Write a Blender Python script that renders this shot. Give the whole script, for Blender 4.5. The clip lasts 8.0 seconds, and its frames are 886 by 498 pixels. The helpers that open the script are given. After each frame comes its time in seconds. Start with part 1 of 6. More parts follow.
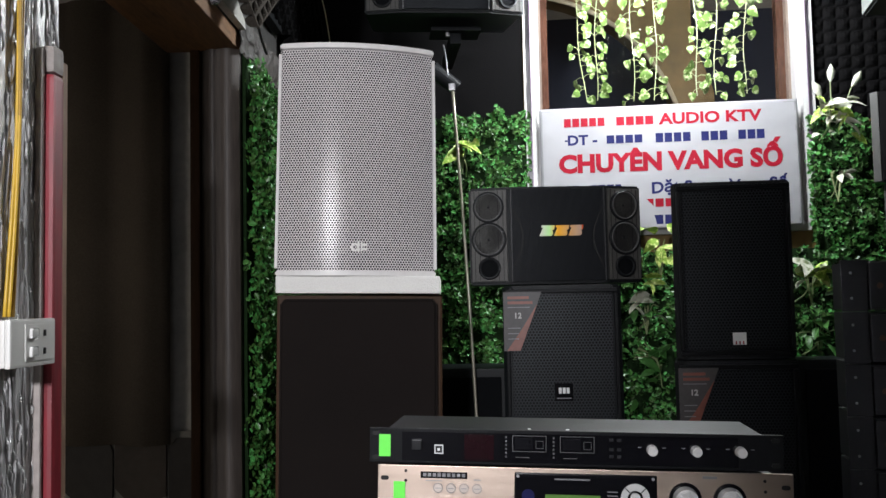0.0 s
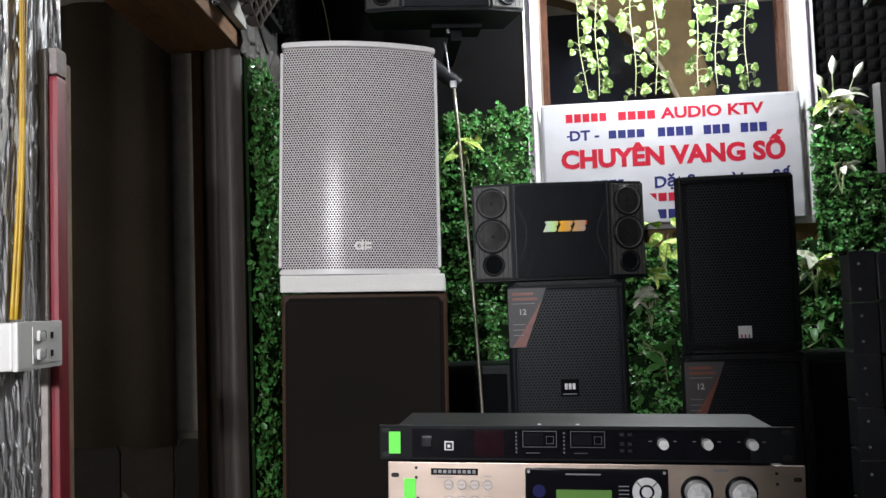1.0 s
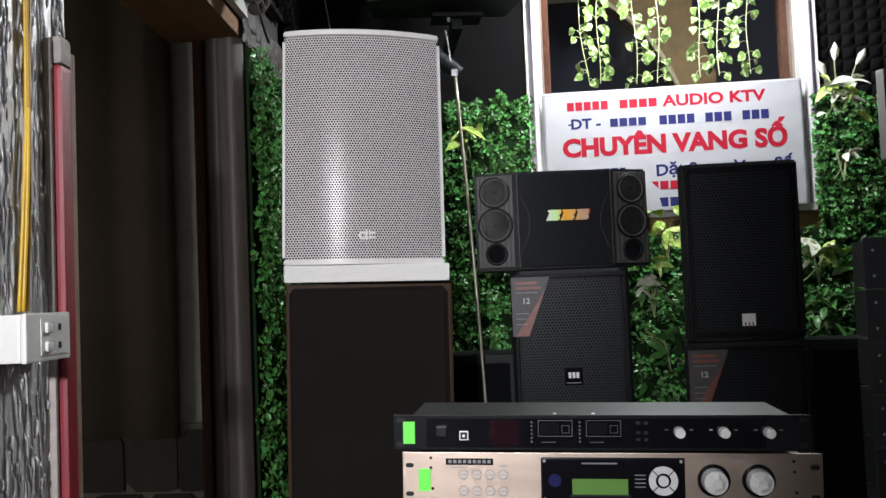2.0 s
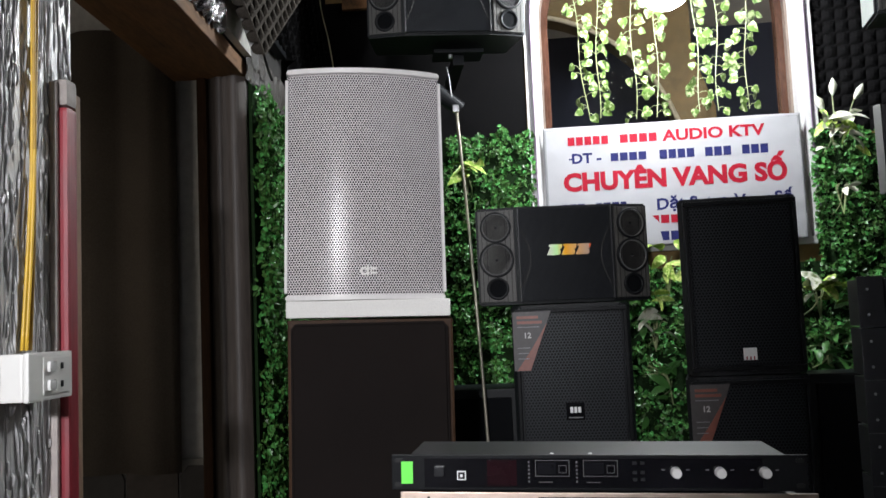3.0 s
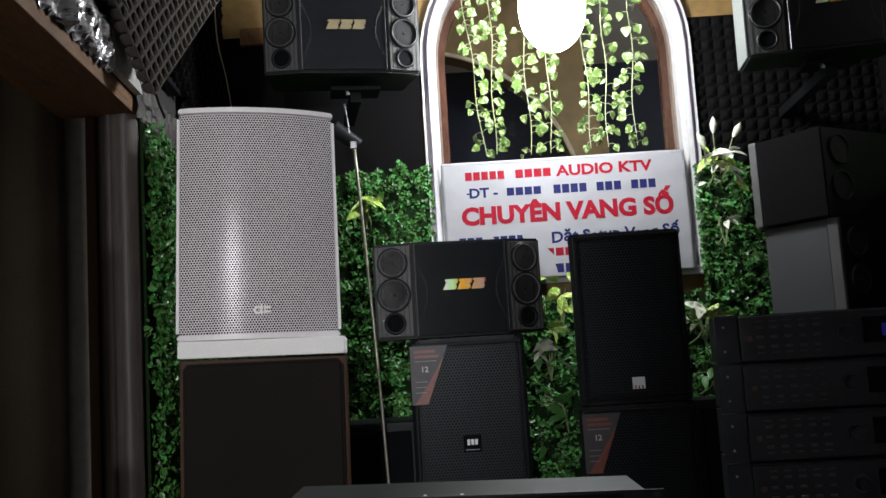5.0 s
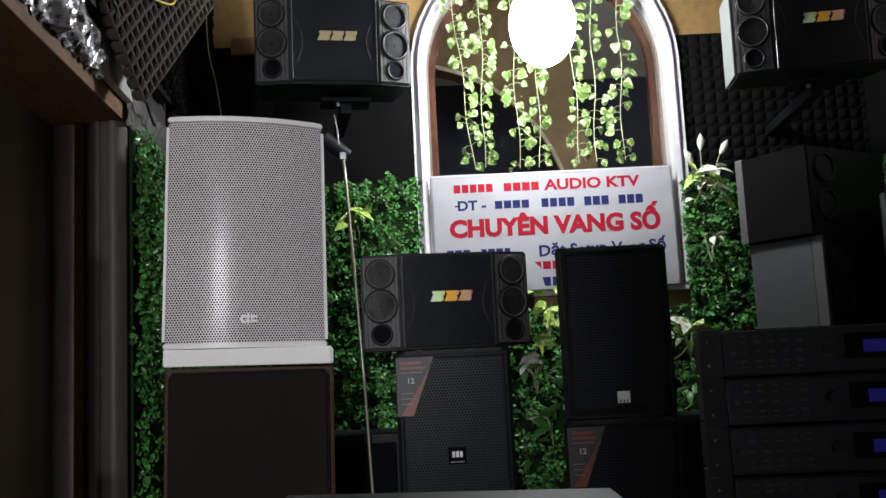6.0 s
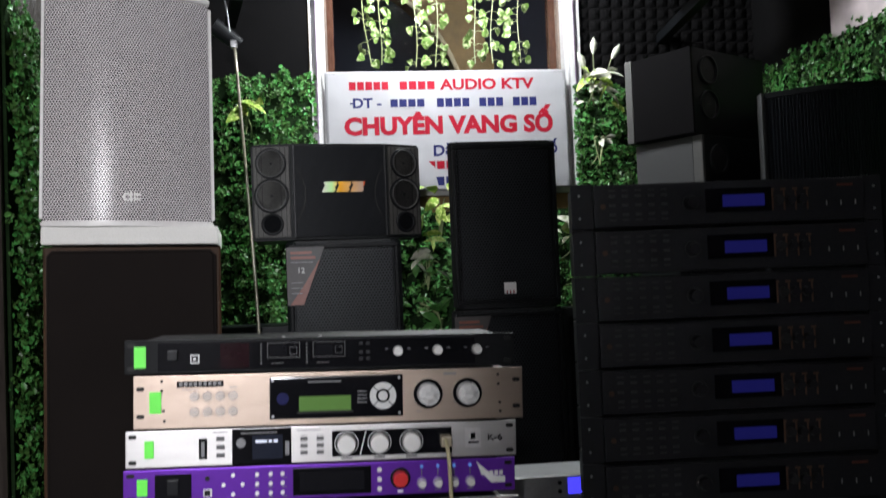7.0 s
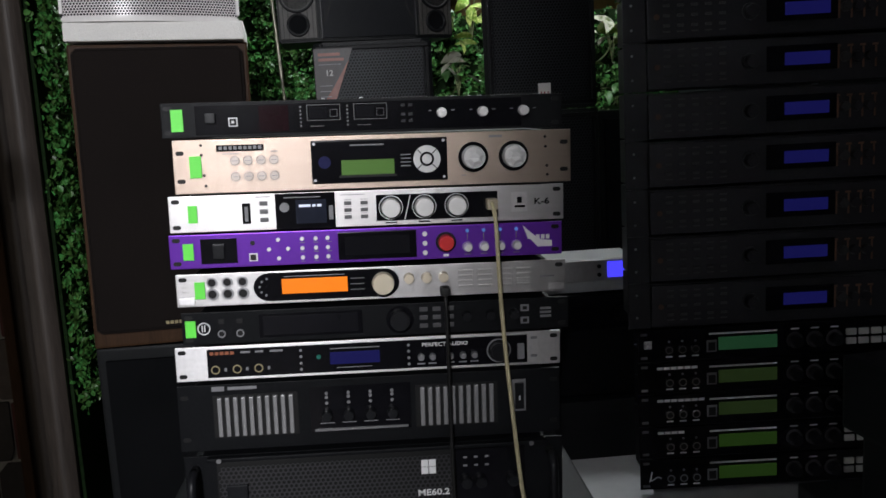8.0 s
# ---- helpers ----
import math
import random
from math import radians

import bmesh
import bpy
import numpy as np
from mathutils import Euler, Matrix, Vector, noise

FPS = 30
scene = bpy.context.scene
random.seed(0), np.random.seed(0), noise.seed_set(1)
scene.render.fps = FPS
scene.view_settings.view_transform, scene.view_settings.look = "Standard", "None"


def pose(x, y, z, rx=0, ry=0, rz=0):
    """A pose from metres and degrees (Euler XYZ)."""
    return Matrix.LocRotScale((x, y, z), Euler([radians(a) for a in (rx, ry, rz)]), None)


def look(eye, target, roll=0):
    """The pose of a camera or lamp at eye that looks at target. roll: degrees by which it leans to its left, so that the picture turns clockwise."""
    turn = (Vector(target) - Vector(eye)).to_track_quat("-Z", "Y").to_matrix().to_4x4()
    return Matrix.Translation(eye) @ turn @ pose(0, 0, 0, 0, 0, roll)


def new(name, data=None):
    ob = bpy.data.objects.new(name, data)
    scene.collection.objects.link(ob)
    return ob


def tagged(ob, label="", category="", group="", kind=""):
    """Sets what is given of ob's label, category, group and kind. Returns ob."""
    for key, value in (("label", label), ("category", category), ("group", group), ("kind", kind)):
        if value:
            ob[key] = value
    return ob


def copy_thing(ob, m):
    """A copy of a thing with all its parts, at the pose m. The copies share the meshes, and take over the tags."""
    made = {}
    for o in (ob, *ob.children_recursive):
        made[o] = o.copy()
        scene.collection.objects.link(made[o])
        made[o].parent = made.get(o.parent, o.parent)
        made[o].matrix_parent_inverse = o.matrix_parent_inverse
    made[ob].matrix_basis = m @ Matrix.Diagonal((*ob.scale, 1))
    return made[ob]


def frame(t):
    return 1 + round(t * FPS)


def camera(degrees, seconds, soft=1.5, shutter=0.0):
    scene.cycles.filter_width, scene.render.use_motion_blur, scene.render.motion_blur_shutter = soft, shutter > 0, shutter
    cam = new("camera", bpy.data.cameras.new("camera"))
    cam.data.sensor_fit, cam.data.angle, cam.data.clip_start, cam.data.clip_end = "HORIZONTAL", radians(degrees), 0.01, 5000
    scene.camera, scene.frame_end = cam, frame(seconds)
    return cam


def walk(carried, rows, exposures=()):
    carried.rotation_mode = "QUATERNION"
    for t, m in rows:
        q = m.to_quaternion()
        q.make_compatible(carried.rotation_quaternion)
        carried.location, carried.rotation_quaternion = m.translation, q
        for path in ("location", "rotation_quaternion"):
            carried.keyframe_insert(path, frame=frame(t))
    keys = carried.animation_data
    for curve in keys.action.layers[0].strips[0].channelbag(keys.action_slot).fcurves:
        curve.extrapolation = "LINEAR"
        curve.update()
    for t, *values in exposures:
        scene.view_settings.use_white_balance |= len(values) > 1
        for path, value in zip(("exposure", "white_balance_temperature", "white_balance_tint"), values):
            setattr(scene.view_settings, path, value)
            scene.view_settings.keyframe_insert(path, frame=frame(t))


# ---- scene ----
cam = camera(53.0, 8.0, shutter=0.25)
PATH = [
    (0, (0.128, 0.019, 1.331), (-0.089, 2.003, 1.457), -1.2),
    (0.5, (0.125, 0.017, 1.333), (-0.096, 2.0, 1.461), -1.6),
    (1, (0.121, 0.021, 1.329), (-0.1, 2.005, 1.451), -2.0),
    (2.5, (0.094, 0.029, 1.329), (-0.12, 2.016, 1.423), -2.4),
    (3, (0.109, 0.014, 1.34), (-0.11, 1.995, 1.508), -2.4),
    (3.5, (0.133, 0.008, 1.345), (-0.013, 1.992, 1.552), -3.2),
    (4, (0.148, -0.001, 1.349), (0.057, 1.987, 1.553), -3.5),
    (5.5, (0.16, -0.025, 1.363), (0.165, 1.961, 1.597), -3.3),
    (6, (0.159, -0.028, 1.358), (0.171, 1.957, 1.603), -2.8),
    (6.3, (0.171, -0.032, 1.356), (0.215, 1.955, 1.587), -2.7),
    (6.5, (0.186, -0.028, 1.337), (0.316, 1.956, 1.554), -2.8),
    (6.7, (0.188, -0.037, 1.303), (0.402, 1.944, 1.470), -2.4),
    (6.8, (0.188, -0.038, 1.284), (0.421, 1.945, 1.409), -2.3),
    (7, (0.186, -0.037, 1.244), (0.411, 1.949, 1.314), -2.3),
    (7.2, (0.178, -0.026, 1.210), (0.404, 1.961, 1.196), -2.2),
    (7.5, (0.171, -0.015, 1.176), (0.373, 1.969, 1.018), -2.4),
    (7.7, (0.166, -0.005, 1.166), (0.356, 1.971, 0.917), -2.7),
    (8, (0.161, -0.001, 1.160), (0.311, 1.969, 0.852), -3.1),
]
walk(cam, [(t, look(eye, target, roll)) for t, eye, target, roll in PATH],
     [(0, 0.05), (2.5, 0.17), (3.5, 0.03), (5.5, -0.32), (6.5, -0.3), (7, -0.03), (7.5, 0.02), (8, -0.19)])

# ---- world and lamps ----
world = bpy.data.worlds.new("world")
scene.world = world
world.use_nodes = True
world.node_tree.nodes["Background"].inputs[0].default_value = (0.32, 0.29, 0.25, 1)
world.node_tree.nodes["Background"].inputs[1].default_value = 3.6


def lamp(name, kind, place, power, size, color=(1, 1, 1), target=None):
    d = bpy.data.lights.new(name, kind)
    d.energy, d.color = power, color
    if kind == "AREA":
        d.shape, d.size = "DISK", size
    else:
        d.shadow_soft_size = size
    ob = new(name, d)
    ob.matrix_world = look(place, target) if target else pose(*place)
    return ob


WINDOW_LAMP = (0.574, 3.02, 2.506)
ROOM_LAMP = (-0.22, -2.2, 2.05)
lamp("room_light", "AREA", ROOM_LAMP, 164, 0.22, (0.945, 0.95, 1.0), (-0.1, 1.3, 1.2))


# ---- materials ----
def material(name, color, rough=0.6, metal=0.0, grain=60.0, vary=0.12, bump=0.0, stain=3.0, stretch=(1, 1, 1), island=0.0, dark=None, spec=0.5):
    """Colour with fine grain and large stains, roughness that follows the stains, and fine relief."""
    m = bpy.data.materials.new(name)
    m.use_nodes = True
    nt = m.node_tree
    n, l = nt.nodes, nt.links
    b = n["Principled BSDF"]
    co = n.new("ShaderNodeTexCoord")
    mp = n.new("ShaderNodeMapping")
    mp.inputs["Scale"].default_value = stretch
    l.new(co.outputs["Object"], mp.inputs[0])
    fine, big = n.new("ShaderNodeTexNoise"), n.new("ShaderNodeTexNoise")
    fine.inputs["Scale"].default_value, fine.inputs["Detail"].default_value = grain, 4
    big.inputs["Scale"].default_value, big.inputs["Detail"].default_value = stain, 3
    l.new(mp.outputs[0], fine.inputs[0])
    l.new(mp.outputs[0], big.inputs[0])
    add = n.new("ShaderNodeMath")
    add.operation = "ADD"
    l.new(fine.outputs[0], add.inputs[0])
    l.new(big.outputs[0], add.inputs[1])
    ramp = n.new("ShaderNodeMapRange")
    ramp.inputs[1].default_value, ramp.inputs[2].default_value = 0.55, 1.45
    l.new(add.outputs[0], ramp.inputs[0])
    mix = n.new("ShaderNodeMix")
    mix.data_type = "RGBA"
    lo = dark or tuple(c * (1 - vary * 1.6) for c in color)
    mix.inputs[6].default_value = (*lo, 1)
    mix.inputs[7].default_value = (*[min(1, c * (1 + vary)) for c in color], 1)
    l.new(ramp.outputs[0], mix.inputs[0])
    out = mix.outputs[2]
    if island:
        geo = n.new("ShaderNodeNewGeometry")
        hsv = n.new("ShaderNodeHueSaturation")
        v = n.new("ShaderNodeMapRange")
        v.inputs[3].default_value, v.inputs[4].default_value = 1 - island, 1 + island
        h = n.new("ShaderNodeMapRange")
        h.inputs[3].default_value, h.inputs[4].default_value = 0.5 - island * 0.05, 0.5 + island * 0.04
        l.new(geo.outputs["Random Per Island"], v.inputs[0])
        l.new(geo.outputs["Random Per Island"], h.inputs[0])
        l.new(v.outputs[0], hsv.inputs["Value"])
        l.new(h.outputs[0], hsv.inputs["Hue"])
        l.new(out, hsv.inputs["Color"])
        out = hsv.outputs[0]
    l.new(out, b.inputs["Base Color"])
    r = n.new("ShaderNodeMapRange")
    r.inputs[3].default_value, r.inputs[4].default_value = max(0.03, rough - 0.08), min(1, rough + 0.1)
    l.new(big.outputs[0], r.inputs[0])
    l.new(r.outputs[0], b.inputs["Roughness"])
    b.inputs["Metallic"].default_value = metal
    b.inputs["Specular IOR Level"].default_value = spec
    if bump:
        bp = n.new("ShaderNodeBump")
        bp.inputs["Strength"].default_value, bp.inputs["Distance"].default_value = 1.0, bump
        l.new(fine.outputs[0], bp.inputs["Height"])
        l.new(bp.outputs[0], b.inputs["Normal"])
    return m


def glow(name, color, strength, base=(0.02, 0.02, 0.02)):
    m = bpy.data.materials.new(name)
    m.use_nodes = True
    b = m.node_tree.nodes["Principled BSDF"]
    b.inputs["Base Color"].default_value = (*base, 1)
    b.inputs["Roughness"].default_value = 0.35
    b.inputs["Specular IOR Level"].default_value = 0.06
    b.inputs["Emission Color"].default_value = (*color, 1)
    b.inputs["Emission Strength"].default_value = strength
    return m


def glass(name):
    m = bpy.data.materials.new(name)
    m.use_nodes = True
    b = m.node_tree.nodes["Principled BSDF"]
    b.inputs["Transmission Weight"].default_value = 1.0
    b.inputs["Roughness"].default_value = 0.02
    b.inputs["IOR"].default_value = 1.03
    return m


def leafy(name, color, island=0.35, rough=0.45):
    m = material(name, color, rough, 0, 40, 0.25, 0.0005, 6, island=island, spec=0.3)
    return m


black_vinyl = material("black_vinyl", (0.0062, 0.0075, 0.0088), 0.5, 0, 400, 0.3, 0.0006, spec=0.22)
black_plastic = material("black_plastic", (0.008, 0.0085, 0.010), 0.38, 0, 200, 0.2, 0.0002, spec=0.16)
dark_paint = material("dark_paint", (0.006, 0.0065, 0.0075), 0.42, 0.0, 250, 0.25, 0.0002, spec=0.08)
black_cloth = material("black_cloth", (0.006, 0.0065, 0.0075), 0.85, 0, 900, 0.4, 0.0008, spec=0.05)
grille_black = material("grille_black", (0.010, 0.0115, 0.0145), 0.42, 0.1, 300, 0.2, spec=0.22)
grille_steel = material("grille_steel", (0.030, 0.030, 0.033), 0.35, 0.3, 200, 0.2)
grille_white = material("grille_white", (0.76, 0.72, 0.735), 0.2, 0.0, 120, 0.05)
grille_white.node_tree.nodes["Principled BSDF"].inputs["Specular IOR Level"].default_value = 0.28
shell_white = material("shell_white", (0.72, 0.70, 0.69), 0.42, 0, 80, 0.06, 0.0002)
backing_grey = material("backing_grey", (0.018, 0.018, 0.020), 0.9, 0, 200, 0.2)
styrofoam = material("styrofoam", (0.80, 0.79, 0.76), 0.8, 0, 260, 0.06, 0.0015)
brown_cloth = material("brown_cloth", (0.0128, 0.0102, 0.0095), 0.9, 0, 700, 0.25, 0.0008, spec=0.08)
walnut = material("walnut", (0.048, 0.024, 0.012), 0.5, 0, 25, 0.35, 0.0004, 4, (9, 9, 1), spec=0.12)
beam_wood = material("beam_wood", (0.155, 0.070, 0.023), 0.8, 0, 20, 0.4, 0.001, 3, (6, 1, 6))
jamb_wood = material("jamb_wood", (0.046, 0.036, 0.030), 0.6, 0, 18, 0.35, 0.0006, 3, (9, 9, 0.8))
brown_frame = material("brown_frame", (0.085, 0.038, 0.025), 0.14, 0, 30, 0.35, 0.0006, 4, (5, 5, 1))
white_frame = material("white_frame", (0.50, 0.49, 0.49), 0.22, 0, 40, 0.07, 0.0003)
red_paint = material("red_paint", (0.22, 0.008, 0.018), 0.5, 0, 18, 0.35, 0.0012, 5, (3, 3, 0.7), dark=(0.10, 0.005, 0.009))
old_plaster = material("old_plaster", (0.62, 0.61, 0.615), 0.32, 0.15, 45, 0.25, 0.004, 5, (1, 3.2, 0.55), dark=(0.42, 0.41, 0.41))
plaster = material("plaster", (0.30, 0.25, 0.17), 0.8, 0, 60, 0.2, 0.001)
ochre = material("ochre", (0.22, 0.13, 0.04), 0.7, 0, 30, 0.2, 0.001)
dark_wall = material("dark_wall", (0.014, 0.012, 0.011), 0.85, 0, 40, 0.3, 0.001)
pink_wall = material("pink_wall", (0.58, 0.49, 0.50), 0.7, 0, 12, 0.25, 0.001)
floor_mat = material("floor_tile", (0.20, 0.18, 0.16), 0.3, 0, 30, 0.2)
ceiling_mat = material("ceiling_paint", (0.45, 0.44, 0.42), 0.85, 0, 30, 0.1)
foam_black = material("foam_black", (0.005, 0.0047, 0.005), 0.95, 0, 300, 0.3, 0.001, spec=0.05)
foam_grey = material("foam_grey", (0.044, 0.038, 0.032), 0.95, 0, 200, 0.35, 0.001, spec=0.1)
foil = material("crumpled_foil", (0.42, 0.41, 0.43), 0.24, 0.9, 40, 0.3, 0.002, dark=(0.10, 0.095, 0.10))
foil_brown = material("foil_brown", (0.026, 0.019, 0.015), 0.65, 0.0, 40, 0.4, 0.002)
hedge_mat = leafy("hedge_leaf", (0.063, 0.182, 0.043), 0.6, 0.32)
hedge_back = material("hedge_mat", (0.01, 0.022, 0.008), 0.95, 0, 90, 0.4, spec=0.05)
vine_leaf = leafy("vine_leaf", (0.105, 0.195, 0.045), 0.45, 0.32)


def variegate(m, pale, scale, low, high):
    """Pale patches over a leaf's colour."""
    nt = m.node_tree
    b = nt.nodes["Principled BSDF"]
    src = b.inputs["Base Color"].links[0].from_socket
    co, tex, rng, mix = (nt.nodes.new("ShaderNode" + k) for k in ("TexCoord", "TexNoise", "MapRange", "Mix"))
    info, add = nt.nodes.new("ShaderNodeObjectInfo"), nt.nodes.new("ShaderNodeVectorMath")
    mix.data_type = "RGBA"
    tex.inputs["Scale"].default_value, tex.inputs["Detail"].default_value = scale, 2
    rng.inputs[1].default_value, rng.inputs[2].default_value = low, high
    nt.links.new(co.outputs["Object"], add.inputs[0])
    nt.links.new(info.outputs["Random"], add.inputs[1])
    nt.links.new(add.outputs[0], tex.inputs[0])
    nt.links.new(tex.outputs[0], rng.inputs[0])
    nt.links.new(rng.outputs[0], mix.inputs[0])
    nt.links.new(src, mix.inputs[6])
    mix.inputs[7].default_value = (*pale, 1)
    nt.links.new(mix.outputs[2], b.inputs["Base Color"])
    return m


variegate(vine_leaf, (0.36, 0.42, 0.22), 55, 0.50, 0.62)
lily_white = variegate(leafy("lily_white", (0.62, 0.62, 0.52), 0.15), (0.16, 0.20, 0.09), 28, 0.52, 0.68)
stripe_leaf = variegate(leafy("stripe_leaf", (0.22, 0.36, 0.05), 0.3), (0.55, 0.60, 0.20), 60, 0.5, 0.6)
stem_green = material("stem_green", (0.28, 0.32, 0.16), 0.5)
banner_mat = material("banner_vinyl", (0.31, 0.305, 0.32), 0.42, 0, 14, 0.05, 0.0006, 3, spec=0.3)
ink_red = material("ink_red", (0.28, 0.009, 0.022), 0.6, spec=0.1)
ink_navy = material("ink_navy", (0.016, 0.018, 0.085), 0.6, spec=0.1)
ink_white = material("ink_white", (0.75, 0.75, 0.75), 0.5)
ink_pale = material("ink_pale", (0.40, 0.39, 0.38), 0.5)
ink_grey = material("ink_grey", (0.17, 0.17, 0.178), 0.5)
ink_gold = material("ink_gold", (0.36, 0.30, 0.17), 0.4, 0.6)
label_grey = material("label_grey", (0.036, 0.031, 0.031), 0.5, 0, 80, 0.2)
bronze = material("bronze", (0.20, 0.10, 0.06), 0.45, 0.3)
amber_dull = material("amber_dull", (0.10, 0.038, 0.018), 0.5)
brand_orange = material("brand_orange", (0.55, 0.17, 0.04), 0.45)
label_orange = material("label_orange", (0.17, 0.040, 0.022), 0.45, 0, 50, 0.25)
rack_black = material("rack_black", (0.021, 0.0215, 0.025), 0.4, 0, 200, 0.2, 0.0002, spec=0.25)
steel_dark = material("steel_dark", (0.05, 0.05, 0.053), 0.4, 0.5)
face_mark = material("face_mark", (0.011, 0.011, 0.013), 0.4, spec=0.2)
faint_grey = material("faint_grey", (0.046, 0.044, 0.046), 0.4)
button_pearl = material("button_pearl", (0.52, 0.46, 0.42), 0.35, 0.3, 60, 0.05)
knob_silver = material("knob_silver", (0.78, 0.78, 0.77), 0.25, 0.25, 60, 0.06)
champagne = material("champagne", (0.325, 0.26, 0.215), 0.34, 0.95, 220, 0.05, 0.0001, 5, (1, 1, 30))
silver = material("brushed_silver", (0.47, 0.46, 0.455), 0.34, 0.95, 220, 0.06, 0.0001, 5, (1, 1, 30))
silver_dim = material("worn_silver", (0.55, 0.54, 0.54), 0.45, 0.9, 160, 0.1)
for metal in (champagne, silver, silver_dim):
    shader = metal.node_tree.nodes["Principled BSDF"]
    shader.inputs["Anisotropic"].default_value, shader.inputs["Anisotropic Rotation"].default_value = 0.6, 0.25
purple = material("purple_anodised", (0.12, 0.022, 0.34), 0.36, 0.6, 160, 0.08)
# whitish, half diffuse steel: the bolts' glint is put into the colour
bolt_glint = material("bolt_glint", (0.55, 0.55, 0.56), 0.3, 0.4, 60, 0.1)
chrome = material("chrome", (0.80, 0.80, 0.80), 0.16, 1.0, 60, 0.05)
fin_grey = material("fin_grey", (0.30, 0.30, 0.305), 0.4, 0.6, 160, 0.12)
rim_grey = material("rim_grey", (0.075, 0.075, 0.076), 0.35, 0, 150, 0.15, spec=0.4)
wing_grey = material("wing_grey", (0.066, 0.064, 0.060), 0.5, 0, 150, 0.2, spec=0.3)
cone_grey = material("cone_grey", (0.015, 0.015, 0.016), 0.6, 0, 200, 0.2, spec=0.3)
key_dark = material("key_dark", (0.085, 0.085, 0.088), 0.4)
knob_white = material("knob_white", (0.76, 0.75, 0.73), 0.35, 0.2, 60, 0.05)
knob_cream = material("knob_cream", (0.62, 0.55, 0.42), 0.4, 0.2, 60, 0.08)
knob_red = material("knob_red", (0.55, 0.02, 0.02), 0.35)
panel_black = material("panel_black", (0.005, 0.005, 0.0065), 0.13, 0, 60, 0.2, spec=0.25)
screen_dark = material("screen_dark", (0.009, 0.009, 0.011), 0.12, 0, 20, 0.2, spec=0.3)
maroon_reflection = material("maroon_reflection", (0.014, 0.005, 0.007), 0.10, 0, 20, 0.2, spec=0.3)
line_grey = material("line_grey", (0.055, 0.055, 0.058), 0.45)
steel = material("steel", (0.33, 0.33, 0.34), 0.4, 0.9, 60, 0.15)
sticker = material("green_sticker", (0.12, 0.75, 0.06), 0.5, 0, 60, 0.06)
table_top = material("table_top", (0.36, 0.37, 0.38), 0.35, 0, 40, 0.08)
side_lit = material("side_lit", (0.17, 0.178, 0.168), 0.45, 0, 60, 0.12)
box_grey = material("box_grey", (0.034, 0.034, 0.035), 0.6, 0, 200, 0.12, 0.0004)
box_edge = material("box_edge", (0.062, 0.060, 0.058), 0.5, 0, 100, 0.1)
box_dark = material("box_dark", (0.0055, 0.005, 0.0055), 0.85, 0, 500, 0.2, 0.0005, spec=0.03)
plate_white = material("plate_white", (0.72, 0.71, 0.68), 0.3, 0, 30, 0.05)
wire_yellow = material("wire_yellow", (0.62, 0.39, 0.04), 0.4, 0, 40, 0.15)
wire_black = material("wire_black", (0.008, 0.008, 0.008), 0.5, spec=0.2)
cable_beige = material("cable_beige", (0.45, 0.40, 0.24), 0.45, 0, 60, 0.12)
pole_metal = material("pole_metal", (0.46, 0.42, 0.34), 0.35, 0.6, 60, 0.1)
curtain_brown = material("curtain_brown", (0.16, 0.132, 0.105), 0.9, 0, 200, 0.25, 0.0005)
curtain_grey = material("curtain_grey", (0.62, 0.62, 0.58), 0.85, 0, 200, 0.2, 0.0005)
pier_grey = material("pier_grey", (0.72, 0.71, 0.69), 0.85, 0, 40, 0.15, 0.0006)
joint_pale = material("joint_pale", (0.40, 0.39, 0.36), 0.9, 0, 120, 0.15)
stone_dark = material("stone_dark", (0.035, 0.030, 0.030), 0.5, 0, 30, 0.3)
stone_brown = material("stone_brown", (0.10, 0.08, 0.07), 0.6, 0, 30, 0.3)
maroon = material("maroon", (0.10, 0.02, 0.018), 0.6, 0, 60, 0.2)
lcd_green = glow("lcd_green", (0.12, 0.21, 0.05), 0.38, (0.05, 0.12, 0.03))
lcd_lime = glow("lcd_lime", (0.075, 0.18, 0.03), 0.13, (0.015, 0.04, 0.01))
lcd_teal = glow("lcd_teal", (0.045, 0.18, 0.075), 0.17, (0.015, 0.04, 0.02))
lcd_dim = glow("lcd_dim", (0.05, 0.09, 0.025), 0.15, (0.03, 0.05, 0.02))
lcd_orange = glow("lcd_orange", (1.0, 0.225, 0.0), 1.15)
lcd_blue = glow("lcd_blue", (0.05, 0.05, 0.55), 0.115, (0.006, 0.006, 0.02))
lcd_bright = glow("lcd_bright", (0.06, 0.05, 1.0), 1.4)
lcd_white = glow("lcd_white", (0.75, 0.8, 1.0), 1.2)
led_blue = glow("led_blue", (0.15, 0.35, 1.0), 0.5)
led_amber = glow("led_amber", (0.35, 0.10, 0.02), 0.25)
lamp_glow = glow("lamp_glow", (0.92, 0.97, 1.0), 142)
pane_glass = glass("pane_glass")


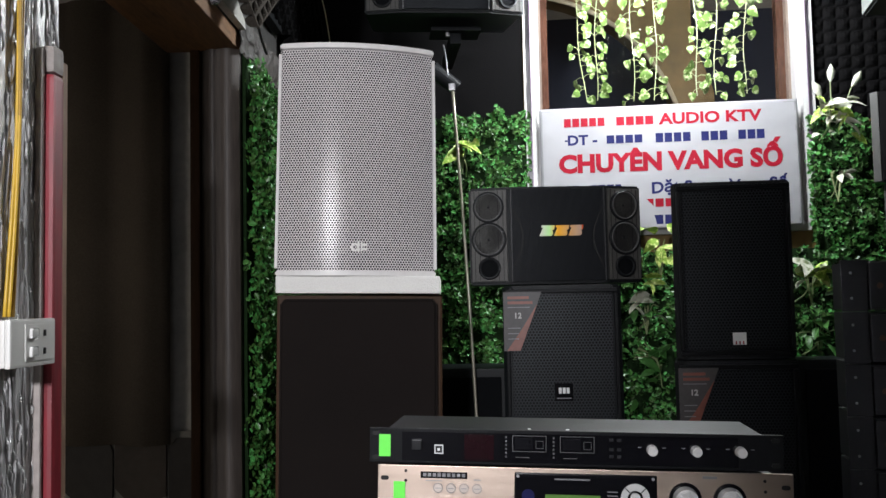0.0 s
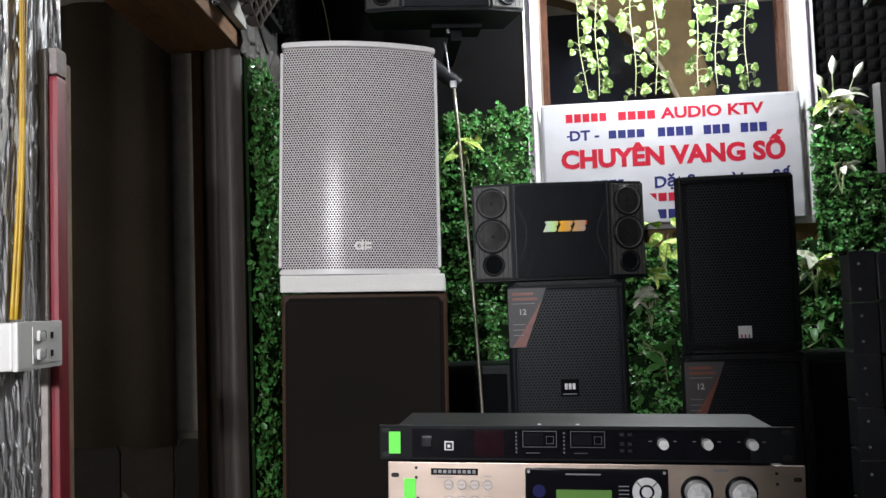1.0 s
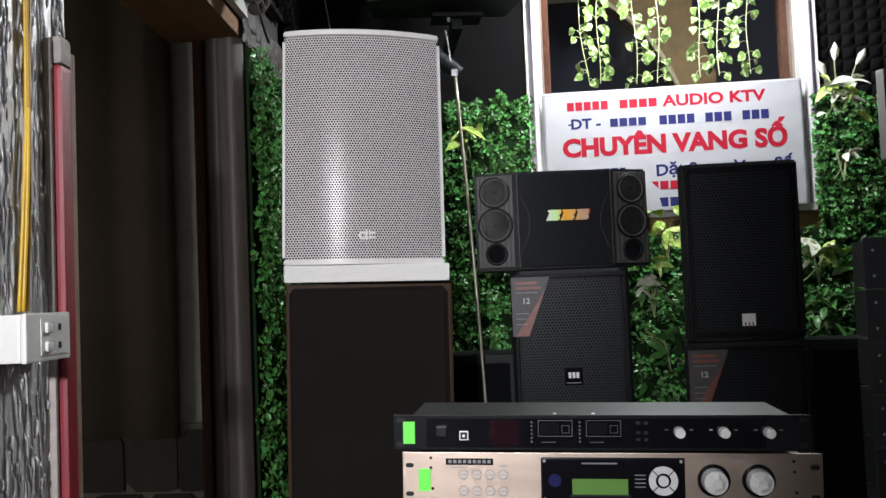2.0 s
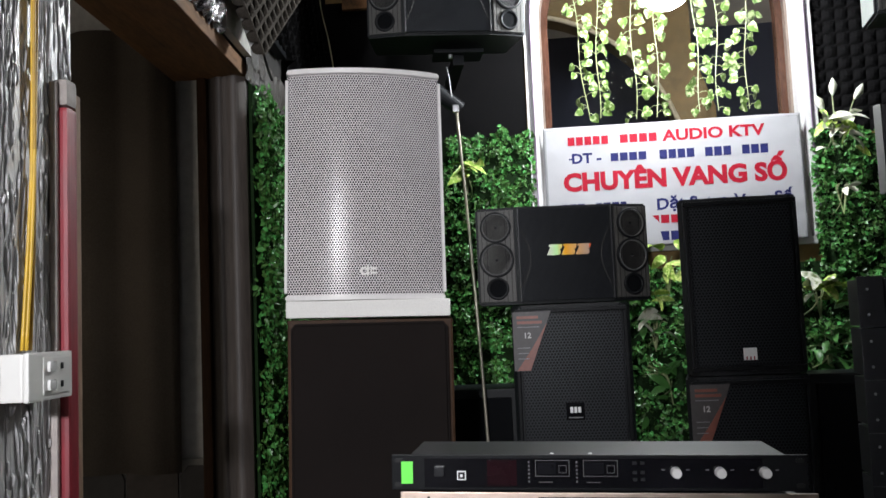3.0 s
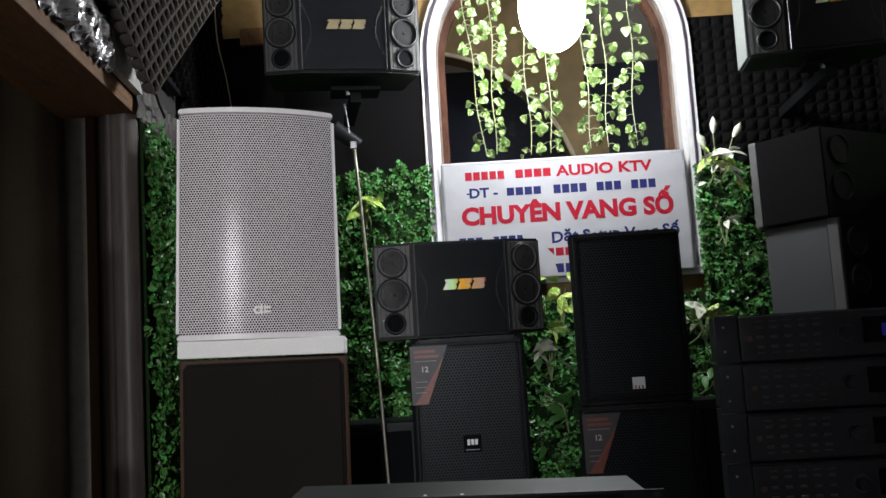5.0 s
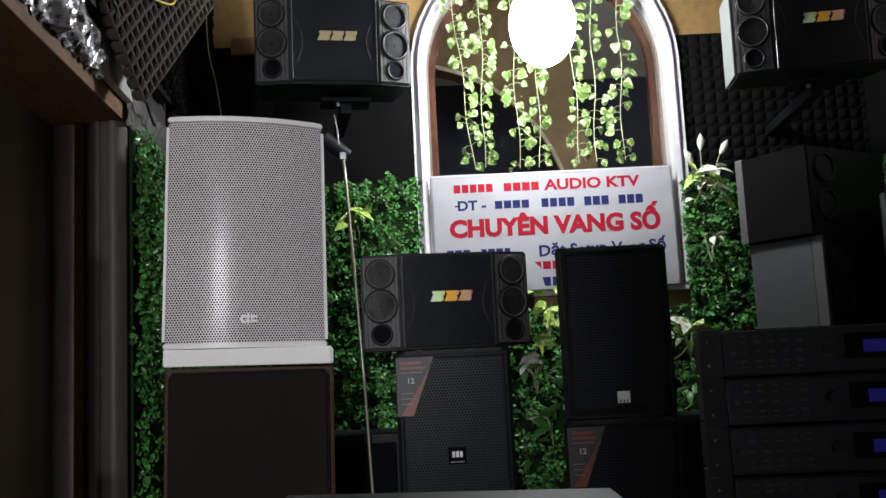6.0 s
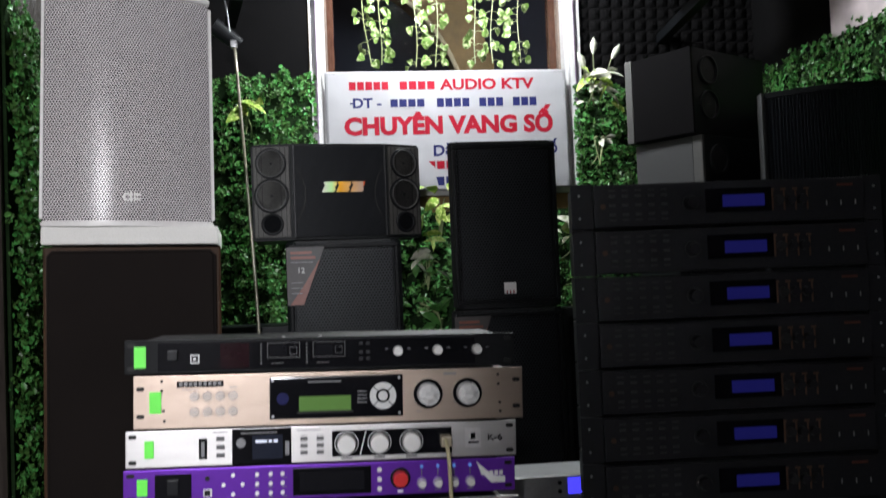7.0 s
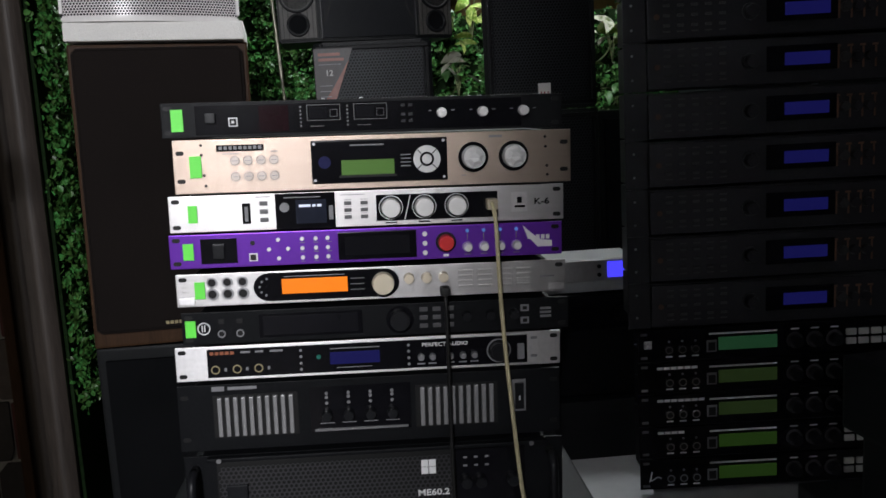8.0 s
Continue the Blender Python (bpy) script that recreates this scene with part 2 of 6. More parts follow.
def rainbow(name, base):
    """Foil that shines in different colours along its length."""
    m = bpy.data.materials.new(name)
    m.use_nodes = True
    nt = m.node_tree
    b = nt.nodes["Principled BSDF"]
    co = nt.nodes.new("ShaderNodeTexCoord")
    sep = nt.nodes.new("ShaderNodeSeparateXYZ")
    ramp = nt.nodes.new("ShaderNodeValToRGB")
    rng = nt.nodes.new("ShaderNodeMapRange")
    rng.inputs[1].default_value, rng.inputs[2].default_value = -0.065, 0.065
    nt.links.new(co.outputs["Object"], sep.inputs[0])
    nt.links.new(sep.outputs[0], rng.inputs[0])
    nt.links.new(rng.outputs[0], ramp.inputs[0])
    e = ramp.color_ramp.elements
    for k, c in enumerate(base):
        s = e[k] if k < 2 else e.new(0.5)
        s.position, s.color = k / (len(base) - 1), (*c, 1)
    nt.links.new(ramp.outputs[0], b.inputs["Base Color"])
    b.inputs["Metallic"].default_value, b.inputs["Roughness"].default_value = 0.6, 0.42
    return m


holo = rainbow("holographic_foil", [(0.7, 0.75, 0.6), (0.55, 0.9, 0.4), (0.95, 0.45, 0.02), (0.95, 0.02, 0.015), (0.75, 0.12, 0.04), (0.6, 0.42, 0.32)])


# ---- mesh helpers ----
def box(bm, x0, x1, y0, y1, z0, z1, bevel=0.0, m=None):
    r = bmesh.ops.create_cube(bm, size=1.0, matrix=Matrix.LocRotScale(((x0 + x1) / 2, (y0 + y1) / 2, (z0 + z1) / 2), None, (x1 - x0, y1 - y0, z1 - z0)))
    v = r["verts"]
    if bevel:
        es = list({e for q in v for e in q.link_edges})
        r = bmesh.ops.bevel(bm, geom=es, offset=bevel, segments=2, affect="EDGES", profile=0.7)
        v = list({q for f in r["faces"] for q in f.verts} | {q for q in v if q.is_valid})
    if m is not None:
        bmesh.ops.transform(bm, matrix=m, verts=v)
    return v


def disc(bm, c, r, depth, seg=20, r2=None, axis="Y", bevel=0.0):
    """A round solid round c, along an axis, its front end r2 wide."""
    turn = {"Y": Matrix.Rotation(radians(90), 4, "X"), "X": Matrix.Rotation(radians(90), 4, "Y"), "Z": Matrix.Identity(4)}[axis]
    q = bmesh.ops.create_cone(bm, cap_ends=True, segments=seg, radius1=r, radius2=r if r2 is None else r2, depth=depth, matrix=Matrix.Translation(c) @ turn)
    return q["verts"]


def ring(bm, c, ro, ri, y0, y1, seg=24):
    """A ring that faces -y."""
    vs = []
    for k in range(seg):
        a = 2 * math.pi * k / seg
        ca, sa = math.cos(a), math.sin(a)
        vs.append([bm.verts.new((c[0] + r * ca, y, c[2] + r * sa)) for r, y in ((ri, y1), (ri, y0), (ro, y0), (ro, y1))])
    for k in range(seg):
        p, q = vs[k], vs[(k + 1) % seg]
        for i in range(3):
            bm.faces.new((p[i], p[i + 1], q[i + 1], q[i]))


def prism(bm, pts, z0, z1):
    """Upright solid over a plan outline."""
    lo = [bm.verts.new((x, y, z0)) for x, y in pts]
    hi = [bm.verts.new((x, y, z1)) for x, y in pts]
    n = len(pts)
    bm.faces.new(lo[::-1])
    bm.faces.new(hi)
    for i in range(n):
        bm.faces.new((lo[i], lo[(i + 1) % n], hi[(i + 1) % n], hi[i]))
    return lo + hi


def slab(bm, pts, y0, y1):
    """A solid with an outline in x and z, from y0 to y1."""
    a = [bm.verts.new((x, y0, z)) for x, z in pts]
    b = [bm.verts.new((x, y1, z)) for x, z in pts]
    n = len(pts)
    bm.faces.new(a)
    bm.faces.new(b[::-1])
    for i in range(n):
        bm.faces.new((a[(i + 1) % n], a[i], b[i], b[(i + 1) % n]))
    return a + b


def tube(bm, pts, r, seg=8):
    """A round bar along points."""
    pts = [Vector(p) for p in pts]
    rows = []
    for i, p in enumerate(pts):
        d = (pts[min(i + 1, len(pts) - 1)] - pts[max(i - 1, 0)]).normalized()
        u = d.cross(Vector((0, 1, 0.01))).normalized()
        if u.length < 0.5:
            u = Vector((1, 0, 0))
        v = d.cross(u)
        rows.append([bm.verts.new(p + r * (math.cos(a) * u + math.sin(a) * v)) for a in (2 * math.pi * k / seg for k in range(seg))])
    for a, b in zip(rows, rows[1:]):
        for k in range(seg):
            bm.faces.new((a[k], a[(k + 1) % seg], b[(k + 1) % seg], b[k]))
    bm.faces.new(rows[0][::-1])
    bm.faces.new(rows[-1])


def smooth_path(pts, n=6):
    """Points along a soft curve through the given ones."""
    p = [Vector(q) for q in pts]
    p = [p[0]] + p + [p[-1]]
    out = []
    for i in range(1, len(p) - 2):
        for k in range(n):
            t = k / n
            out.append(0.5 * ((2 * p[i]) + (p[i + 1] - p[i - 1]) * t + (2 * p[i - 1] - 5 * p[i] + 4 * p[i + 1] - p[i + 2]) * t * t + (3 * p[i] - p[i - 1] - 3 * p[i + 1] + p[i + 2]) * t ** 3))
    return out + [p[-2]]


def to_mesh(name, bm, mat, smooth=False):
    bmesh.ops.recalc_face_normals(bm, faces=bm.faces)
    me = bpy.data.meshes.new(name)
    bm.to_mesh(me)
    bm.free()
    me.materials.append(mat)
    if smooth:
        me.shade_smooth()
    return me


def part(name, bm, mat, parent, label="", smooth=False, at=None):
    ob = new(name, to_mesh(name, bm, mat, smooth))
    ob.parent = parent
    if at is not None:
        ob.matrix_local = at
    return tagged(ob, label) if label else ob


def bare(name, mesh, parent, m):
    """One more part on a mesh that is there already."""
    ob = new(name, mesh)
    ob.parent = parent
    ob.matrix_local = m
    return ob


def thing(name, m, label, category, group="", kind=""):
    ob = new(name)
    ob.empty_display_size = 0.05
    ob.matrix_world = m
    return tagged(ob, label, category, group, kind)


def solid(name, bm, mat, label, category, m=None, group="", kind="", smooth=False):
    """A thing that is one mesh."""
    ob = new(name, to_mesh(name, bm, mat, smooth))
    if m is not None:
        ob.matrix_world = m
    return tagged(ob, label, category, group, kind)


def B(*a, **k):
    bm = bmesh.new()
    box(bm, *a, **k)
    return bm


def D(*a, **k):
    bm = bmesh.new()
    disc(bm, *a, **k)
    return bm


def lettering(text, size, mat, parent, m, name="lettering", weight=0.0, stretch=1.0, thick=0.0008):
    c = bpy.data.curves.new(name, "FONT")
    c.body, c.size, c.align_x, c.align_y, c.extrude, c.offset = text, size, "CENTER", "CENTER", thick, weight
    c.resolution_u = 3
    t = new("draft", c)
    me = bpy.data.meshes.new_from_object(t.evaluated_get(bpy.context.evaluated_depsgraph_get()))
    bpy.data.objects.remove(t)
    me.materials.clear()
    me.materials.append(mat)
    me.name = name
    ob = new(name, me)
    ob.parent = parent
    ob.matrix_local = m @ pose(0, 0, 0, 90) @ Matrix.Diagonal((stretch, 1, 1, 1))
    return ob


def perforated(cols, rows, pitch, hole, curve, keep=None):
    """A punched sheet: hexagon cells, each with a real hole. curve(x, z) gives y."""
    verts, faces = [], []
    h = pitch * math.sqrt(3) / 2
    ro = pitch / math.sqrt(3)
    for j in range(rows):
        for i in range(cols):
            cx = (i - (cols - 1) / 2) * pitch + (0.25 if j % 2 else -0.25) * pitch
            cz = (j - (rows - 1) / 2) * h
            if keep and not keep(cx, cz):
                continue
            b = len(verts)
            for r in (ro, hole):
                for k in range(6):
                    a = math.pi / 6 + k * math.pi / 3
                    x, z = cx + r * math.cos(a), cz + r * math.sin(a)
                    verts.append((x, curve(x, z), z))
            for k in range(6):
                q = (k + 1) % 6
                faces.append((b + k, b + q, b + 6 + q, b + 6 + k))
    me = bpy.data.meshes.new("grille")
    me.from_pydata(verts, [], faces)
    return me


# ---- the room ----
def left_x(y):
    """The face of the left wall at a depth."""
    return -0.6 - 0.081 * (y - 1.3)


NEAR_SHIFT = 0.045
LEFT_TURN = math.degrees(math.atan(0.081))
WALL_Y = 3.60
LINTEL_Z = 2.045


def structure(name, bm, mat, label, smooth=False, m=None):
    return solid(name, bm, mat, label, name.split("_")[0], m, kind="structure", smooth=smooth)


structure("floor", B(-3.2, 3.2, -2.6, 6.2, -0.1, 0), floor_mat, "brown-grey tiled shop floor")
structure("ceiling", B(-3.2, 3.2, -2.6, 6.2, 3.25, 3.35), ceiling_mat, "dull off-white painted ceiling")
# unseen wall, added so that its openings trim the room lamp's beam
bm = bmesh.new()
box(bm, -3.2, -1.6, -1.32, -1.2, 0, 3.25)
box(bm, -0.86, -0.62, -1.32, -1.2, 0, 3.25)
box(bm, -1.6, -0.86, -1.32, -1.2, 2.25, 3.25)
box(bm, -0.085, 3.2, -1.32, -1.2, 0, 3.25)
box(bm, -0.62, -0.085, -1.32, -1.2, 2.25, 3.25)
structure("wall_south", bm, dark_wall, "unseen plain wall behind the camera, its openings added to shape the lamp beam")
structure("wall_front_room", B(-3.2, 3.2, -2.9, -2.6, 0, 3.25), plaster, "plain plaster wall of the front room")
structure("wall_east", B(1.98, 2.1, -2.6, WALL_Y, 0, 3.25), foam_black, "dark shop wall beside the hedge")
LEFT = pose(-0.6, 1.3, 0, 0, 0, LEFT_TURN)
NEAR = LEFT @ pose(-NEAR_SHIFT, 0.052, 0)
bm = bmesh.new()
box(bm, -0.2, 0, -4.0, 0.034, 0, 3.25)
structure("wall_west", bm, old_plaster, "rough silvery grey painted plaster wall with drips", m=NEAR)
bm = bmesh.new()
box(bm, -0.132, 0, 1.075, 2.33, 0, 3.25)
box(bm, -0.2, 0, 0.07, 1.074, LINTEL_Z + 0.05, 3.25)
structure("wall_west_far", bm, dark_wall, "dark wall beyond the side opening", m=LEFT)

# back wall with its arched window
AX, AR, SPRING, SILL = 0.645, 0.475, 2.56, 1.62
HALF = AR + 0.06


def arch_points(r, z0, n=24):
    return [(AX - r, z0)] + [(AX - r * math.cos(math.pi * k / n), SPRING + r * math.sin(math.pi * k / n)) for k in range(n + 1)] + [(AX + r, z0)]


bm = bmesh.new()
box(bm, -3.2, AX - HALF, WALL_Y, WALL_Y + 0.18, 0, 3.25)
box(bm, AX + HALF, 3.2, WALL_Y, WALL_Y + 0.18, 0, 3.25)
box(bm, AX - HALF, AX + HALF, WALL_Y, WALL_Y + 0.18, 0, SILL)
pts = arch_points(HALF, SPRING)
slab(bm, [(AX - HALF, 3.25)] + pts[1:-1] + [(AX + HALF, 3.25)], WALL_Y, WALL_Y + 0.18)
structure("wall_north", bm, ochre, "ochre painted wall with an arched window")


def arch_band(r_out, r_in, y0, y1, z0=SILL):
    bm = bmesh.new()
    o, i = arch_points(r_out, z0), arch_points(r_in, z0)
    a = [[bm.verts.new((p[0], y, p[1])) for p, y in ((po, y0), (pi, y0), (pi, y1), (po, y1))] for po, pi in zip(o, i)]
    for p, q in zip(a, a[1:]):
        for k in range(4):
            bm.faces.new((p[k], p[(k + 1) % 4], q[(k + 1) % 4], q[k]))
    bm.faces.new(a[0])
    bm.faces.new(a[-1][::-1])
    es = [e for e in bm.edges if len(e.link_faces) == 2 and e.calc_face_angle(0) > 0.8]
    bmesh.ops.bevel(bm, geom=es, offset=0.005, segments=2, affect="EDGES")
    return bm


groove_grey = material("groove_grey", (0.27, 0.265, 0.27), 0.3, 0, 40, 0.1, 0.0003)
reveal_brown = material("reveal_brown", (0.20, 0.155, 0.13), 0.12, 0, 30, 0.3, 0.0006, 5, (5, 5, 1))
win = thing("window_1", pose(0, 0, 0), "arched window with white moulding and brown wooden frame", "window", kind="structure")
part("moulding", arch_band(AR + 0.088, AR + 0.079, WALL_Y - 0.030, WALL_Y + 0.002), white_frame, win, "thin white outer moulding")
part("moulding", arch_band(AR + 0.077, AR + 0.062, WALL_Y - 0.018, WALL_Y + 0.002), groove_grey, win, "grey grooved moulding")
part("moulding", arch_band(AR + 0.060, AR + 0.040, WALL_Y - 0.040, WALL_Y + 0.002), white_frame, win, "glossy white moulding")
part("reveal", arch_band(AR + 0.0595, AR + 0.026, WALL_Y + 0.003, WALL_Y + 0.099), white_frame, win, "white painted reveal")
part("inner_moulding", arch_band(AR + 0.0255, AR + 0.016, WALL_Y + 0.060, WALL_Y + 0.099), reveal_brown, win, "glossy grey-brown inner moulding")
part("window_frame", arch_band(AR + 0.058, AR - 0.012, WALL_Y + 0.100, WALL_Y + 0.150), brown_frame, win, "reddish brown wooden frame")
part("light_strip", arch_band(AR + 0.0618, AR + 0.0603, WALL_Y - 0.0385, WALL_Y - 0.032), glow("strip_violet", (0.6, 0.2, 0.8), 0.45), win, "thin violet light strip")
part("window_sill", B(AX - HALF, AX + HALF, WALL_Y - 0.03, WALL_Y + 0.17, SILL - 0.03, SILL, bevel=0.005), white_frame, win)
bm = bmesh.new()
slab(bm, arch_points(AR - 0.0125, SILL), WALL_Y + 0.12, WALL_Y + 0.126)
pane = part("pane", bm, pane_glass, win, "clear glass pane")
pane.visible_shadow = False

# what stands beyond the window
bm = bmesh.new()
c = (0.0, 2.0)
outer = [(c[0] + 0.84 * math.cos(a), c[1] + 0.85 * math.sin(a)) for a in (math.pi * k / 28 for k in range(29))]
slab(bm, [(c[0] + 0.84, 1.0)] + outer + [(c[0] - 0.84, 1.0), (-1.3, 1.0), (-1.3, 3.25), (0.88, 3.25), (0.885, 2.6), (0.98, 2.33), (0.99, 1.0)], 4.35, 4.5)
# the room's ochre again, with the dimness beyond the pane put into its colour
structure("wall_outer", bm, material("ochre_shaded", (0.13, 0.082, 0.028), 0.7, 0, 30, 0.2, 0.001), "ochre wall with an arch seen through the window")
bm = bmesh.new()
tube(bm, [(c[0] + 0.842 * math.cos(a), 4.34, c[1] + 0.852 * math.sin(a)) for a in (math.pi * k / 28 for k in range(29))], 0.012)
structure("trim_arch", bm, plaster, "pale edge trim of the far arch", smooth=True)
structure("backdrop", B(-3.2, 3.2, 6.0, 6.1, 0, 3.25), material("night_wall", (0.03, 0.036, 0.06), 0.8), "dark bluish wall far beyond the window")

# lamp in the window
bulb = thing("hanging_bulb", pose(*WINDOW_LAMP), "glaring white bulb hanging before the window", "lamp")
# larger than the bulb itself: its glare is put into the globe's shape
bm = bmesh.new()
bmesh.ops.create_uvsphere(bm, u_segments=20, v_segments=12, radius=0.120, matrix=Matrix.Translation((0, 0.03, 0.03)) @ Matrix.Diagonal((1, 1, 1.3, 1)))
part("globe", bm, lamp_glow, bulb, "brightly glowing globe enlarged to take in the glare", smooth=True)
part("socket", D((0, 0.03, 0.185), 0.022, 0.06, axis="Z"), plate_white, bulb)
bm = bmesh.new()
tube(bm, [(0, 0.03, 0.21), (0.003, 0.03, 0.4), (0, 0.03, 0.744)], 0.004)
part("cord", bm, wire_black, bulb)
room = thing("pendant_lamp", pose(ROOM_LAMP[0], ROOM_LAMP[1], 3.25), "round white pendant lamp hanging from the ceiling", "lamp")
part("body", D((0, -0.06, -1.12), 0.15, 0.05, 32, axis="Z"), plate_white, room)
part("stem", D((0, -0.06, -0.55), 0.012, 1.09, 12, axis="Z"), plate_white, room)

# upper dado of dark acoustic foam on the back wall
def pyramid_sheet(w, h, cell, height, pits=False, n=4):
    """Egg-crate foam in the x-z plane, its relief towards -y."""
    cols, rows = int(w / cell) * n, int(h / cell) * n
    verts = []
    for j in range(rows + 1):
        for i in range(cols + 1):
            u, v = i / n, j / n
            if pits:
                a, b = (u, v) if pits == "straight" else ((u + v) * 0.7071, (u - v) * 0.7071)
                q = min(abs(math.sin(math.pi * a)), abs(math.sin(math.pi * b)))
                k = 1 - max(0.0, (q - 0.42) / 0.58) ** 0.55 if pits == "straight" else 1 - q ** 0.8
            else:
                k = abs(math.sin(math.pi * u)) * abs(math.sin(math.pi * v))
            verts.append((u * cell, -height * k, v * cell))
    s = cols + 1
    faces = [(j * s + i, j * s + i + 1, (j + 1) * s + i + 1, (j + 1) * s + i) for j in range(rows) for i in range(cols)]
    me = bpy.data.meshes.new("foam")
    me.from_pydata(verts, [], faces)
    return me


def foam_panel(m, w, h, cell, height, mat, label, pits=False):
    me = pyramid_sheet(w, h, cell, height, pits=pits, n=8 if pits else 4)
    me.materials.append(mat)
    ob = new("acoustic_foam", me)
    ob.matrix_world = m
    return tagged(ob, label, "acoustic foam", "acoustic foam panels")


foam_panel(pose(AX + HALF + 0.028, WALL_Y - 0.004, 2.02), 0.80, 0.70, 0.05, 0.013, foam_black, "black pyramid acoustic foam on the back wall")
solid("wall_board", B(-0.776, AX - AR - 0.092, WALL_Y - 0.022, WALL_Y - 0.0005, 2.0, 2.70, bevel=0.003), foam_black, "flat black board on the back wall above the hedge", "board")

# side opening: lintel, jambs, curtain
bm = bmesh.new()
box(bm, -0.2, 0.004, 0.068, 1.07, LINTEL_Z, LINTEL_Z + 0.048, bevel=0.004)
lintel = structure("trim_lintel", bm, beam_wood, "bare orange-brown plank lintel over the side opening", m=LEFT)
bm = bmesh.new()
face = [(-0.100 + 0.104 * k / 20, 1.058 - 0.018 * math.sin(math.pi * min(1, k / 12)) ** 2 * (k < 12) - 0.024 * math.sin(math.pi * max(0, k - 8) / 12)) for k in range(21)]
prism(bm, face + [(0.004, 1.074), (-0.100, 1.074)], 0, LINTEL_Z)
structure("trim_jamb", bm, jamb_wood, "dark wooden door jamb of the side opening", m=LEFT)
structure("trim_edge", B(-0.130, -0.103, 1.045, 1.073, 0, LINTEL_Z, bevel=0.005), walnut, "lighter wooden edge strip of the jamb", m=LEFT)
# the gap in this wall is added: world light through it brightens the passage
bm = bmesh.new()
box(bm, -3.2, -3.1, 0.5, 6.2, 0, 3.25)
box(bm, -3.2, -3.1, -2.6, -1.1, 0, 3.25)
box(bm, -3.2, -3.1, -1.1, 0.5, 2.4, 3.25)
structure("wall_passage", bm, plaster, "plain wall of the side passage with an unseen gap added to let world light in")
structure("wall_passage_end", B(-3.2, -0.83, 3.1, 3.2, 0, 3.25), plaster, "dark end wall of the side passage")


def curtain(x0, x1, y, z0, z1, waves, depth, mat, label, seed):
    bm = bmesh.new()
    n = waves * 10
    cols = []
    for i in range(n + 1):
        t = i / n
        x = x0 + (x1 - x0) * t
        w = depth * (math.sin(2 * math.pi * waves * t + seed) + 0.4 * math.sin(5.3 * waves * t + seed))
        cols.append((bm.verts.new((x, y + w, z0)), bm.verts.new((x + 0.01 * math.sin(seed + i), y + w * 0.7, z1))))
    for a, b in zip(cols, cols[1:]):
        bm.faces.new((a[0], b[0], b[1], a[1]))
    ob = solid("curtain", bm, mat, label, "curtain", smooth=True)
    mod = ob.modifiers.new("thickness", "SOLIDIFY")
    mod.thickness = 0.004
    return ob


curtain(-2.0, -0.995, 2.60, 0.93, 2.3, 5, 0.025, curtain_brown, "almost black curtain inside the side opening", 0.4)
# pier in the passage: grey plaster above a dado of broken stone slabs
bm = bmesh.new()
box(bm, -2.2, -0.80, 2.66, 2.78, 0, 3.25)
structure("wall_pier", bm, pier_grey, "dim grey plaster pier inside the side opening")
dado = structure("trim_dado", B(-2.2, -0.80, 2.642, 2.658, 0.0, 0.965), joint_pale, "broken stone dado with pale joints inside the opening")
rng = random.Random(21)
px_, pz_ = 0.17, 0.19
for r in range(5):
    for c in range(8):
        x0, z0 = -2.2 + c * px_ + (0.06 if r % 2 else 0.0), r * pz_
        cut = [rng.uniform(0.004, 0.05) for k in range(8)]
        shape = [(x0 + cut[0], z0 + 0.004), (x0 + px_ - cut[1], z0 + 0.004), (x0 + px_ - 0.004, z0 + cut[2]), (x0 + px_ - 0.004, z0 + pz_ - cut[3]),
                 (x0 + px_ - cut[4], z0 + pz_ - 0.004), (x0 + cut[5], z0 + pz_ - 0.004), (x0 + 0.004, z0 + pz_ - cut[6]), (x0 + 0.004, z0 + cut[7])]
        bm = bmesh.new()
        slab(bm, [(min(x, -0.802), min(z, 0.963)) for x, z in shape], 2.632, 2.6415)
        part("stone", bm, rng.choice((maroon, stone_dark, stone_dark, stone_brown)), dado)

# red plank, socket and wires on the near wall
grey_wood = material("grey_wood", (0.34, 0.30, 0.28), 0.7, 0, 40, 0.3, 0.002)
raw_edge = material("raw_edge", (0.26, 0.16, 0.10), 0.75, 0, 30, 0.35, 0.001, 4, (4, 4, 0.6))
plank = thing("red_plank", NEAR @ pose(0, 0, 0), "worn red painted plank fixed along the wall edge", "plank")
bm = bmesh.new()
box(bm, 0.0015, 0.026, -0.035, 0.001, 0, 1.706, bevel=0.007)
part("board", bm, red_paint, plank, "chipped glossy red paint")
part("side_batten", B(0.0015, 0.014, -0.048, -0.0370, 0, 1.745, bevel=0.004), grey_wood, plank, "unpainted grey-brown batten")
bm = bmesh.new()
box(bm, 0.0015, 0.0262, -0.035, 0.002, 1.708, 1.752, bevel=0.010)
part("bare_end", bm, grey_wood, plank, "unpainted grey end")
part("edge_strip", B(0.0015, 0.022, 0.003, 0.022, 0, 1.735, bevel=0.003), raw_edge, plank, "raw wooden edge")
sock = thing("wall_socket", NEAR @ pose(0.0, -0.137, 1.29), "white plastic wall socket with two switches", "socket")
part("back_box", B(0.0015, 0.036, -0.058, 0.058, -0.033, 0.033, bevel=0.004), plate_white, sock)
part("plate", B(0.0365, 0.045, -0.06, 0.072, -0.034, 0.034, bevel=0.004), plate_white, sock)
part("inset", B(0.0455, 0.047, -0.022, 0.062, -0.026, 0.026, bevel=0.001), plate_white, sock)
